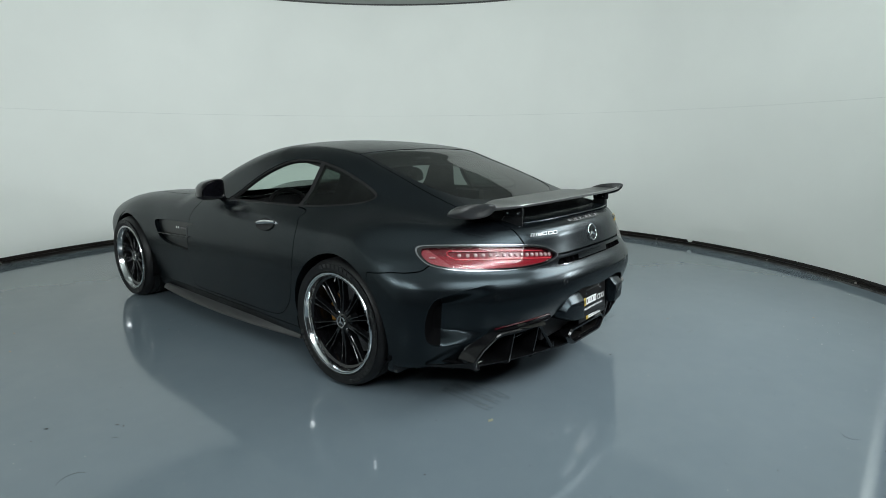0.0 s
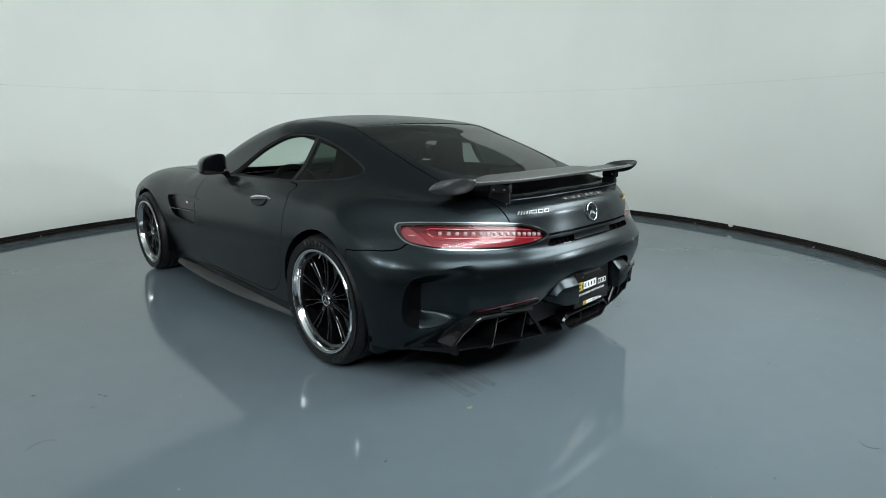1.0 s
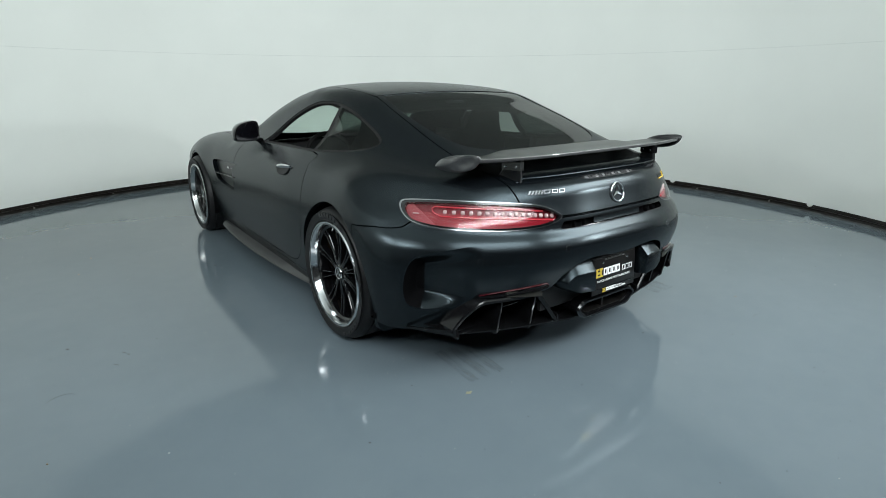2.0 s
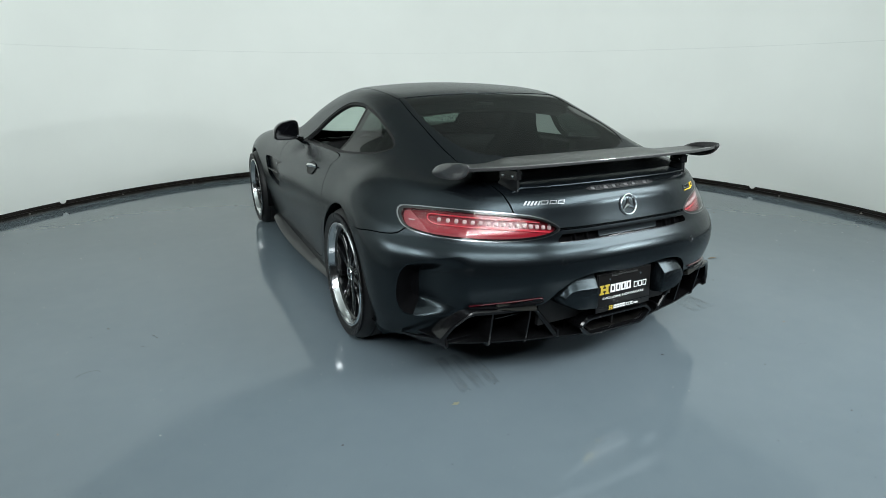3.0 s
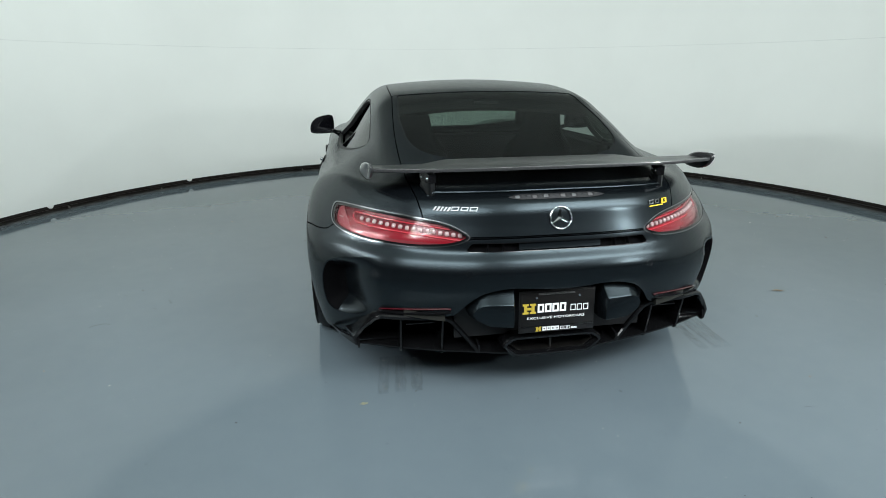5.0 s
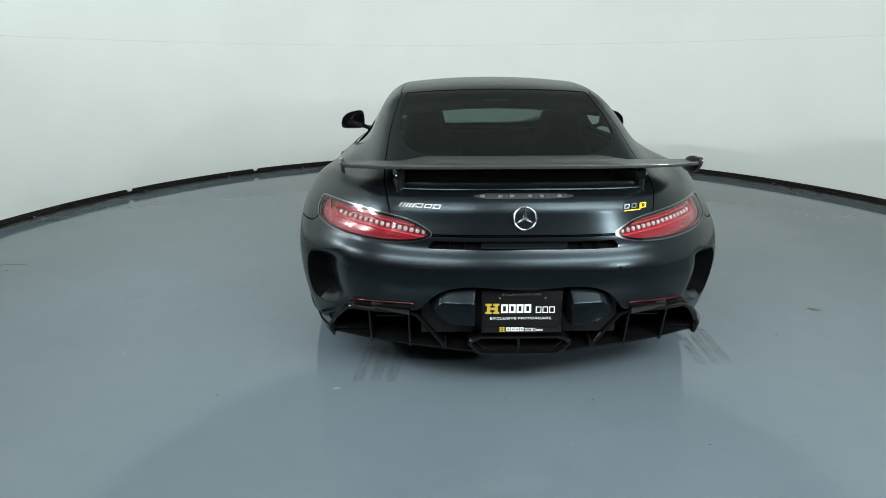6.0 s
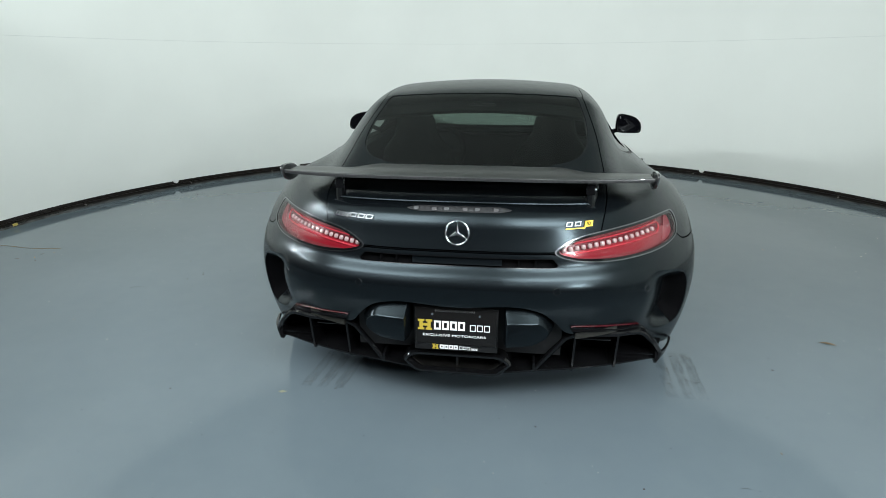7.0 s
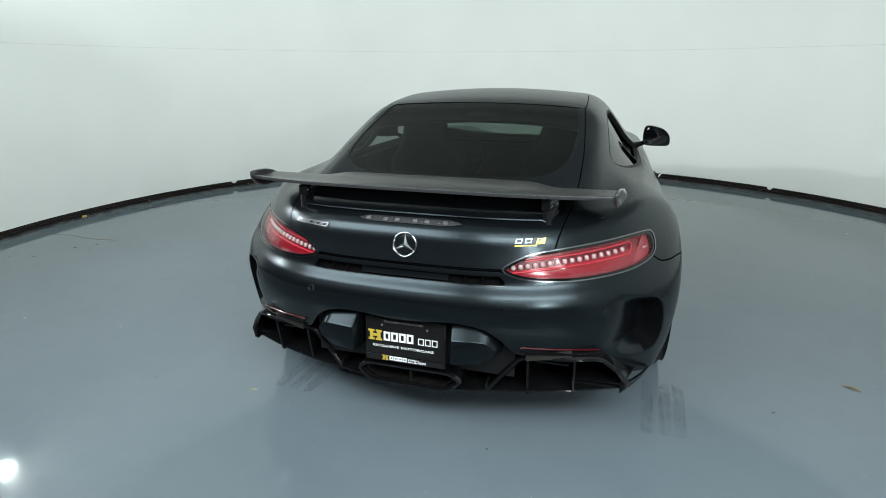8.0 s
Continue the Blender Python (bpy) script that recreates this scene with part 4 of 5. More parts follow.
def build_wing(car):
    rows = []
    for k in range(61):
        x = -0.712 + 1.424 * k / 60
        mid = 1 - min(max((abs(x) - 0.36) / 0.14, 0), 1)
        mid = mid * mid * (3 - 2 * mid)
        lead, trail = Vector((x, -0.485 + 0.01 * mid, 0.922 + 0.018 * mid)), Vector((x, -0.762 + 0.045 * (abs(x) / 0.7) ** 4, 0.953 + 0.004 * (abs(x) / 0.7) ** 4))
        chord = trail - lead
        up = Vector((0, chord.z, -chord.y)).normalized()
        row = []
        prof = ((0.0, 0.0), (0.02, 0.007), (0.08, 0.012), (0.25, 0.013), (0.55, 0.006), (0.85, -0.001), (0.985, 0.0025), (1.0, -0.001), (0.985, -0.008), (0.85, -0.013), (0.55, -0.014), (0.25, -0.010), (0.06, -0.006))
        for c, h in prof:
            q = lead + chord * c + up * h
            q.x *= 1 - 0.022 * c + 0.010 * (1 - c)
            row.append(q)
        rows.append(row)
    wing = part("rear_wing", add_loft(bmesh.new(), rows), CARBON_SATIN, car, "carbon fibre rear wing on two struts", smooth=50)
    rows = []
    for k in range(41):
        x = -0.696 + 1.392 * k / 40
        bend, lift = 0.045 * (abs(x) / 0.7) ** 4, 0.004 * (abs(x) / 0.7) ** 4
        rows.append([(x, y + bend, z + lift) for y, z in ((-0.758, 0.944), (-0.7655, 0.9445), (-0.7665, 0.9535), (-0.7655, 0.9565), (-0.756, 0.9575))])
    part("trailing_edge", add_loft(bmesh.new(), rows), CARBON, wing, "glossy carbon trailing edge", smooth=30)
    end = [(-0.485, 0.914), (-0.519, 0.943), (-0.584, 0.964), (-0.662, 0.975), (-0.722, 0.977), (-0.736, 0.966), (-0.726, 0.944), (-0.694, 0.920), (-0.628, 0.902), (-0.541, 0.898), (-0.502, 0.902)]
    for s in (-1, 1):
        o = rounded(end, 3)
        c = o.mean(0)
        rows = []
        for f, x in ((0.93, -0.004), (1.0, 0.0), (1.0, 0.005), (0.95, 0.008), (0.75, 0.010), (0.3, 0.011)):
            rows.append([(s * (0.731 + x + (u + 0.485) * 0.14 + 0.006 * ((v - 0.90) / 0.08)), c[0] + (u - c[0]) * f, c[1] + (v - c[1]) * f) for u, v in o])
        part("end_plate", add_loft(bmesh.new(), rows), CARBON, wing, "carbon weave end plate", smooth=50)
        along, out = Vector((-0.26 * s, -0.966, 0)), Vector((0.966 * s, -0.26, 0))
        rows = []
        for z, half, h, shift in ((0.835, 0.058, 0.015, 0.014), (0.860, 0.056, 0.0145, 0.012), (0.876, 0.052, 0.0140, 0.008), (0.890, 0.046, 0.0130, 0.004), (0.905, 0.042, 0.0120, 0.0), (0.945, 0.040, 0.0120, 0.0)):
            mid = Vector((s * 0.484, -0.690, z)) - along * shift
            rows.append([mid + along * half * a + out * h * b for a, b in ((-1, -0.5), (-0.85, -1), (0.85, -1), (1, -0.5), (1, 0.5), (0.85, 1), (-0.85, 1), (-1, 0.5))])
        strut = part("strut", add_loft(bmesh.new(), rows), STRUT_BLACK, wing, "black wing strut with a flared foot", smooth=45)
        part("strut_bracket", add_loft(bmesh.new(), [[Vector((s * 0.484, -0.690, z)) + along * 0.045 * a + out * 0.0150 * b for a, b in ((-1, -1), (1, -1), (1, 1), (-1, 1))] for z in (0.898, 0.902, 0.934)]), GLOSS_BLACK, strut, smooth=0)
        for face in (-1, 1):
            for a in (-0.026, 0.026):
                bm = add_lathe(bmesh.new(), [(0.0005, 0.0035), (0.005, 0.003), (0.0065, 0.0), (0.0005, -0.002)], 14, closed=False)
                ob = part("bolt", bm, CHROME, strut, "bright bolt")
                ob.location = Vector((s * 0.484, -0.690, 0.913)) + along * a + out * 0.0150 * face
                ob.rotation_euler = (0, 0, math.atan2(out.y * face, out.x * face))


def build_ducktail(hatch):
    rows = []
    for k in range(49):
        x = -0.508 + 1.016 * k / 48
        back = 0.50 * abs(x) ** 3.0
        end = min(1, (0.510 - abs(x)) / 0.045)
        end = end * end * (3 - 2 * end)
        drop = 0.005 * (abs(x) / 0.5) ** 2 + 0.026 * (1 - end)
        rows.append([(x, y + back, z - drop) for y, z in ((-0.640, 0.862), (-0.680, 0.8730), (-0.705, 0.8790), (-0.7800, 0.8740), (-0.7865, 0.8720), (-0.7880, 0.8680), (-0.7780, 0.8600), (-0.7720, 0.8440), (-0.70, 0.830))])
    part("spoiler_lip", add_loft(bmesh.new(), rows), PAINT, hatch, "raised satin black spoiler lip", smooth=35)
    # high brake lamp under the lip
    rows = []
    for k in range(33):
        x = -0.192 + 0.384 * k / 32
        t = min(1, (0.1921 - abs(x)) / 0.05)
        h = 0.0065 * t ** 0.6 + 0.0004
        edge = [(float(tail_y(x, 0.8505 + h * f)) - 0.0025, 0.8505 + h * f) for f in (-1, -0.3, 0.4, 1)]
        rows.append([(x, y, z) for y, z in edge] + [(x, edge[3][0] + 0.012, edge[3][1] - 0.004), (x, edge[0][0] + 0.02, edge[0][1])])
    lamp = part("brake_lamp", add_loft(bmesh.new(), rows), SMOKE, hatch, "clear smoked high brake lamp", smooth=50)
    for k in range(15):
        x = -0.158 + 0.316 * k / 14
        bm = add_box(bmesh.new(), (0.0175, 0.015, 0.004), bevel=0.0014, seg=1)
        # pale cells among dark ones put the lamp's glints into the colour
        ob = part("lamp_cell", bm, (CELL, SMOKE, SMOKE, LAMP_GREY, SMOKE)[k % 5], lamp)
        ob.location = (x, float(tail_y(x, 0.8505)) - 0.0025, 0.8505)
        ob.rotation_euler = (radians(31 + 5 * (k % 3)), radians((-7, 5, 9, -4)[k % 4]), 0)


def on_tail(ob, x, z, out, parent):
    p, n = tail_point(x, z, out)
    ob.matrix_local = facing(p, n)
    return ob


def build_badges(hatch, bumper):
    # ring with three points
    p, n = tail_point(0, 0.775, 0.002)
    bm = bmesh.new()
    ring = [(0.0425 * math.cos(a), 0.0425 * math.sin(a), 0.004) for a in (2 * math.pi * k / 64 for k in range(64))]
    add_tube(bm, ring, 0.0028, 10, closed=True)
    emblem = part("emblem_ring", bm, CHROME, hatch, "round chrome emblem with three points")
    emblem.matrix_local = facing(p, n)
    for k in range(3):
        a = radians(90 + 120 * k)
        c, s = math.cos(a), math.sin(a)
        bm = bmesh.new()
        mid = [bm.verts.new((0, 0, 0.010)), bm.verts.new((0.041 * c, 0.041 * s, 0.005))]
        left = bm.verts.new((0.009 * math.cos(a + 1.047), 0.009 * math.sin(a + 1.047), 0.001))
        right = bm.verts.new((0.009 * math.cos(a - 1.047), 0.009 * math.sin(a - 1.047), 0.001))
        foot = bm.verts.new((0, 0, 0.0))
        for tri in ((mid[0], mid[1], left), (mid[1], mid[0], right), (left, mid[1], foot), (mid[1], right, foot), (mid[0], left, foot), (right, mid[0], foot)):
            bm.faces.new(tri)
        part("emblem_point", bm, CHROME, emblem, smooth=0)
    # slanted bars and three blocks
    for k in range(5):
        x = -0.470 + k * 0.0125
        bm = add_prism(bmesh.new(), [(-0.009, -0.0085), (-0.001, -0.0085), (0.009, 0.0085), (0.001, 0.0085)], 0.0, 0.004, lambda u, v, w: Vector((u, v, w)))
        on_tail(part("badge_bar", bm, BADGE, hatch, "slanted chrome badge bar", smooth=0), x, 0.811, 0.001, hatch)
    def slanted_frame(w, h, stroke):
        bm = bmesh.new()
        lean = 0.35
        for u0, u1, v0, v1 in ((-w / 2, w / 2, h / 2 - stroke, h / 2), (-w / 2, w / 2, -h / 2, -h / 2 + stroke), (-w / 2, -w / 2 + stroke * 1.2, -h / 2 + stroke, h / 2 - stroke), (w / 2 - stroke * 1.2, w / 2, -h / 2 + stroke, h / 2 - stroke)):
            add_prism(bm, [(u0 + lean * v0, v0), (u1 + lean * v0, v0), (u1 + lean * v1, v1), (u0 + lean * v1, v1)], 0.0, 0.0035, lambda u, v, q: Vector((u, v, q)))
        return bm
    for x in (-0.398, -0.364, -0.331):
        on_tail(part("badge_block", slanted_frame(0.029, 0.0165, 0.0034), BADGE, hatch, "dark chrome badge block", smooth=0), x, 0.813, 0.001, hatch)
    for x in (0.396, 0.427):
        on_tail(part("badge_block", slanted_frame(0.024, 0.0170, 0.0036), BADGE, hatch, "dark chrome badge block", smooth=0), x, 0.806, 0.001, hatch)
    bm = add_prism(bmesh.new(), [(-0.019, -0.0105), (0.014, -0.0105), (0.021, 0.0105), (-0.010, 0.0105)], 0.0, 0.004, lambda u, v, w: Vector((u, v, w)))
    plate = on_tail(part("badge_plate", bm, YELLOW, hatch, "yellow badge plate", smooth=0), 0.466, 0.804, 0.001, hatch)
    bm = bmesh.new()
    for u, v, w, h in ((-0.004, 0, 0.004, 0.013), (0.001, 0.005, 0.010, 0.003), (0.006, 0.002, 0.003, 0.006), (0.003, -0.004, 0.004, 0.006)):
        add_box(bm, (w, h, 0.003), (u, v, 0.0045))
    part("badge_sign", bm, GLOSS_BLACK, plate, smooth=0)
    bm = add_prism(bmesh.new(), [(-0.038, -0.0022), (0.038, -0.0022), (0.040, 0.0022), (-0.034, 0.0022)], 0.0, 0.004, lambda u, v, w: Vector((u, v, w)))
    on_tail(part("badge_line", bm, YELLOW, hatch, "yellow badge line", smooth=0), 0.418, 0.7915, 0.001, hatch)
    # parking sensors
    for x, z in ((-0.362, 0.586), (0.362, 0.586), (-0.707, 0.553), (0.707, 0.553)):
        bm = add_tube(bmesh.new(), [(0.0125 * math.cos(a), 0.0125 * math.sin(a), 0.0005) for a in (2 * math.pi * k / 28 for k in range(28))], 0.0009, 6, closed=True)
        ring = on_tail(part("sensor_ring", bm, SENSOR_RING, bumper, "parking sensor with a fine ring"), x, z, 0.0, bumper)
        bm = bmesh.new()
        bmesh.ops.create_cone(bm, cap_ends=True, segments=28, radius1=0.0115, radius2=0.0105, depth=0.002)
        part("sensor_face", bm, PAINT, ring)
    # red reflectors in the bumper's lower edge
    for s in (-1, 1):
        rows = []
        lip = []
        for k in range(21):
            u = k / 20
            x = 0.425 + 0.270 * u
            z = 0.430 - 0.032 * u ** 1.3
            h = 0.006 * min(1, (1 - u) / 0.35) ** 0.7 * min(1, u / 0.06 + 0.2)
            p, n = tail_point(s * x, z, 0.0)
            q = Vector((0, 0, 1))
            rows.append([p - n * 0.006 - q * h, p - n * 0.002 - q * h, p + n * 0.006 + q * h * 0.7, p + n * 0.001 + q * h])
            base = p - q * (h + 0.003)
            lip.append([base + n * 0.000, base + n * 0.010, base + n * 0.011 - q * 0.004, base - q * 0.006])
        refl = part("reflector", add_loft(bmesh.new(), rows), REFLECTOR, bumper, "narrow red reflector")
        part("reflector_lip", add_loft(bmesh.new(), lip), GLOSS_BLACK, refl)


def text_part(name, words, size, mat, parent, m, wide=1.0):
    c = bpy.data.curves.new(name, "FONT")
    c.body, c.size, c.align_x, c.align_y, c.extrude = words, size, "CENTER", "CENTER", 0.0006
    ob = new(name, c)
    mesh = bpy.data.meshes.new_from_object(ob.evaluated_get(bpy.context.evaluated_depsgraph_get()))
    bpy.data.objects.remove(ob)
    mesh.materials.clear()
    done = linked(name, mesh, mat, parent)
    done.matrix_local = m @ Matrix.Diagonal((wide, 1, 1, 1))
    return done


def build_plate(bumper):
    m = facing(Vector((0, -0.893, 0.411)), Vector((0, -1, 0.06)).normalized())
    plate = part("licence_plate", add_box(bmesh.new(), (0.305, 0.148, 0.004), bevel=0.0015), PLATE, bumper, "black dealer plate with gold and white print")
    plate.matrix_local = m
    part("plate_holder", add_box(bmesh.new(), (0.316, 0.176, 0.006), (0, -0.010, -0.0052), bevel=0.002), MATT_BLACK, plate)
    part("plate_lip", add_box(bmesh.new(), (0.300, 0.003, 0.006), (0, -0.0700, 0.001), bevel=0.0008), GLOSS_BLACK, plate)
    for s in (-1, 1):
        bm = bmesh.new()
        bmesh.ops.create_cone(bm, cap_ends=True, segments=16, radius1=0.0055, radius2=0.004, depth=0.004)
        ob = part("plate_screw", bm, CHROME, plate, "bright plate screw")
        ob.location = (s * 0.089, 0.050, 0.0035)

    def gold_sign(x, y, w, h):
        bm = bmesh.new()
        t = 0.24 * h
        for u, v, a, b in ((-w * 0.27, 0, w * 0.22, h), (w * 0.27, 0, w * 0.22, h), (0, 0, w * 0.4, t)):
            add_box(bm, (a, b, 0.0012), (x + u, y + v, 0.0026))
        for u in (-w * 0.27, w * 0.27):
            for v in (-h / 2 + t * 0.4, h / 2 - t * 0.4):
                add_box(bm, (w * 0.44, t * 0.8, 0.0014), (x + u, y + v, 0.0026))
        part("gold_sign", bm, PRINT_GOLD, plate, "gold block sign", smooth=0)

    def blocks(x0, pitch, count, y, h, w, stroke):
        """Hollow blocks in place of a dealer's mark."""
        for k in range(count):
            x = x0 + pitch * k
            bm = bmesh.new()
            for u, v, a, b in ((0, h / 2 - stroke / 2, w, stroke), (0, -h / 2 + stroke / 2, w, stroke), (-w / 2 + stroke / 2, 0, stroke, h - 2 * stroke), (w / 2 - stroke / 2, 0, stroke, h - 2 * stroke)):
                add_box(bm, (a, b, 0.0012), (x + u, y + v, 0.0026))
            part("print_block", bm, PRINT_WHITE, plate, smooth=0)
    gold_sign(-0.117, 0.006, 0.056, 0.042)
    blocks(-0.0695, 0.0305, 4, 0.006, 0.036, 0.0265, 0.0075)
    blocks(0.0645, 0.0265, 3, 0.001, 0.026, 0.0215, 0.0030)
    text_part("plate_words", "EXCLUSIVE MOTORCARS", 0.0138, PRINT_WHITE, plate, pose(-0.006, -0.0350, 0.0024), 1.55)
    text_part("plate_words", "EXCLUSIVE MOTORCARS", 0.0120, PRINT_GREY, plate, pose(-0.004, 0.0645, 0.0024), 1.12)
    gold_sign(-0.077, -0.0815, 0.024, 0.020)
    blocks(-0.0525, 0.0178, 4, -0.0815, 0.0165, 0.0155, 0.0045)
    blocks(0.0205, 0.0145, 3, -0.0830, 0.0130, 0.0120, 0.0018)
    blocks(0.0630, 0.0085, 3, -0.0855, 0.0075, 0.0070, 0.0020)


def build_lower_tail(car, bumper):
    """Pods beside the plate, the diffuser with its fins, and the middle exhaust."""
    def chamfered(points, r):
        """A closed outline with straight sides and small round corners."""
        out = []
        n = len(points)
        for i in range(n):
            p, q, t = Vector(points[i - 1]), Vector(points[i]), Vector(points[(i + 1) % n])
            a, b = q + (p - q).normalized() * r, q + (t - q).normalized() * r
            out += [tuple(a), tuple(a * 0.25 + q * 0.5 + b * 0.25), tuple(b)]
        return out
    outline = chamfered([(0.180, 0.508), (0.292, 0.508), (0.330, 0.490), (0.367, 0.428), (0.354, 0.393), (0.290, 0.362), (0.180, 0.352)], 0.012)
    front = chamfered([(0.190, 0.457), (0.300, 0.459), (0.322, 0.450), (0.346, 0.422), (0.337, 0.398), (0.286, 0.372), (0.188, 0.362)], 0.009)
    for s in (-1, 1):
        def bowed(pts, y, f=1.0):
            return [(s * (0.25 + (u - 0.25) * f), y + 1.6 * max(0, u - 0.22) ** 2, 0.42 + (v - 0.42) * f) for u, v in pts]
        near = [(0.05 * a[0] + 0.95 * b[0], 0.05 * a[1] + 0.95 * b[1]) for a, b in zip(outline, front)]
        rows = [bowed(outline, -0.80, 1.02), bowed(outline, -0.885, 1.005), bowed(outline, -0.8915), bowed(near, -0.9335), bowed(front, -0.9365, 0.99), bowed(front, -0.9375, 0.95)]
        part("bumper_pod", add_loft(bmesh.new(), rows), PAINT, bumper, "satin black faceted pod beside the plate", smooth=30)
    part("plate_recess", add_box(bmesh.new(), (0.80, 0.02, 0.25), (0, -0.80, 0.40)), MATT_BLACK, bumper)

    diff = part("diffuser", add_box(bmesh.new(), (1.30, 0.40, 0.012), (0, -0.42, 0.165), Euler((radians(-3), 0, 0)).to_matrix(), bevel=0.003), DIFFUSER_BLACK, car, "gloss black diffuser with upright fins")
    rows = []
    for k in range(41):
        x = -0.92 + 1.84 * k / 40
        top = float(bumper_foot(abs(x))) + 0.03
        y = -0.665 + 0.45 * abs(x) ** 3.3
        rows.append([(x, y, 0.190), (x, y - 0.03, top), (x, y + 0.02, top), (x, y + 0.03, 0.190)])
    part("diffuser_panel", add_loft(bmesh.new(), rows), INNER, diff)
    lower_edge = curve([(0.0, -0.850), (0.22, -0.838), (0.30, -0.826), (0.45, -0.806), (0.62, -0.758), (0.78, -0.690)])
    lower_z = curve([(0.0, 0.196), (0.22, 0.202), (0.30, 0.208), (0.45, 0.218), (0.62, 0.224), (0.78, 0.226)])
    rows = []
    for k in range(53):
        x = -0.785 + 1.57 * k / 52
        y, z = float(lower_edge(abs(x))), float(lower_z(abs(x)))
        rows.append([(x, y + 0.22, z - 0.012), (x, y + 0.02, z - 0.008), (x, y, z - 0.003), (x, y, z + 0.003), (x, y + 0.02, z + 0.004), (x, y + 0.22, z + 0.004)])
    part("lower_blade", add_loft(bmesh.new(), rows), DIFFUSER_BLACK, diff, "gloss black blade along the foot of the diffuser", smooth=35)
    for s in (-1, 1):
        def P(x, y, z):
            return Vector((s * x, y, z))
        path = [P(0.790, -0.702, 0.225), P(0.800, -0.700, 0.255), P(0.765, -0.722, 0.310), P(0.715, -0.755, 0.362), P(0.690, -0.770, 0.374), P(0.603, -0.812, 0.380), P(0.445, -0.815, 0.366), P(0.415, -0.816, 0.352), P(0.360, -0.818, 0.285), P(0.302, -0.822, 0.208)]
        rows = []
        for i, p in enumerate(path):
            a, b = path[max(0, i - 1)], path[min(len(path) - 1, i + 1)]
            d = (b - a).normalized()
            nrm = Vector((0, -1, 0)).cross(d).normalized() * s
            h = 0.010
            rows.append([p + nrm * h + Vector((0, 0.09, 0)), p + nrm * h, p + nrm * h * 0.5 - Vector((0, 0.006, 0)), p - nrm * h * 0.5 - Vector((0, 0.006, 0)), p - nrm * h, p - nrm * h + Vector((0, 0.09, 0))])
        part("diffuser_frame", add_loft(bmesh.new(), rows), DIFFUSER_BLACK, diff, "gloss black diffuser frame", smooth=35)
        rows = []
        for x, z in ((0.446, 0.366), (0.485, 0.370), (0.525, 0.373), (0.565, 0.377), (0.602, 0.380)):
            high = float(tail_y(x, z + 0.034)) - 0.005
            low = high - 0.005
            rows.append([P(x, low, z + 0.010), P(x, low + 0.03, z + 0.008), P(x, high + 0.03, z + 0.032), P(x, high, z + 0.032)])
        part("carbon_blade", add_loft(bmesh.new(), rows), CARBON_DULL, diff, "strip of carbon weave", smooth=0)
        for x, y, z0, z1 in ((0.615, -0.760, 0.206, 0.376), (0.450, -0.790, 0.196, 0.362)):
            o2 = [(y + 0.004, z0), (y - 0.006, z0 + 0.010), (y - 0.034, z1 - 0.012), (y - 0.032, z1), (y + 0.14, z1), (y + 0.14, z0 + 0.02), (y + 0.03, z0)]
            part("fin", add_prism(bmesh.new(), o2, x - 0.004, x + 0.004, lambda u, v, w: P(w, u, v)), DIFFUSER_BLACK, diff, smooth=30)
        part("inner_shelf", add_box(bmesh.new(), (0.125, 0.06, 0.008), (s * 0.530, -0.745, 0.335), bevel=0.002), DIFFUSER_BLACK, diff)
        o2 = [(-0.702, 0.208), (-0.716, 0.222), (-0.700, 0.262), (-0.60, 0.275), (-0.60, 0.22)]
        part("fin", add_prism(bmesh.new(), o2, 0.781, 0.790, lambda u, v, w: P(w, u, v)), DIFFUSER_BLACK, diff, smooth=30)
        o2 = [(-0.822, 0.200), (-0.830, 0.212), (-0.826, 0.240), (-0.70, 0.26), (-0.70, 0.205)]
        part("fin", add_prism(bmesh.new(), o2, 0.296, 0.305, lambda u, v, w: P(w, u, v)), DIFFUSER_BLACK, diff, smooth=30)
        # blade that runs from the frame's corner forwards to the wheel
        rows = [[P(x0, y, z), P(x1, y, z + 0.004), P(x1, y, z + 0.010), P(x0, y, z + 0.006)] for x0, x1, y, z in ((0.60, 0.785, -0.690, 0.232), (0.60, 0.815, -0.62, 0.232), (0.60, 0.845, -0.52, 0.226), (0.60, 0.865, -0.42, 0.216))]
        part("corner_blade", add_loft(bmesh.new(), rows), DIFFUSER_BLACK, diff, smooth=30)
        rows = [[P(x - 0.006, y + 0.004, z - h), P(x, y - 0.002, z - h), P(x + 0.004, y - 0.002, z + h), P(x - 0.004, y + 0.004, z + h)] for x, y, z, h in ((0.797, -0.702, 0.240, 0.016), (0.828, -0.655, 0.238, 0.012), (0.862, -0.58, 0.228, 0.008), (0.895, -0.48, 0.214, 0.004))]
        part("corner_flick", add_loft(bmesh.new(), rows), DIFFUSER_BLACK, diff, smooth=30)
    # exhaust
    outer = [(-0.150, 0.192), (0.150, 0.192), (0.172, 0.200), (0.214, 0.246), (0.208, 0.262), (0.180, 0.284), (0.165, 0.288), (-0.165, 0.288), (-0.180, 0.284), (-0.208, 0.262), (-0.214, 0.246), (-0.172, 0.200)]
    rows = []
    for f, g, y in ((0.0, 0.0, -0.70), (0.0, 0.0, -0.862), (0.006, 0.006, -0.872), (0.016, 0.014, -0.872), (0.020, 0.018, -0.862), (0.022, 0.020, -0.74)):
        rows.append([(x * (1 - f / 0.2), y, 0.240 + (z - 0.240) * (1 - g / 0.048)) for x, z in outer])
    exhaust = part("exhaust_surround", add_loft(bmesh.new(), rows, caps=False), GLOSS_BLACK, car, "six-sided black exhaust outlet with a divider", smooth=30)
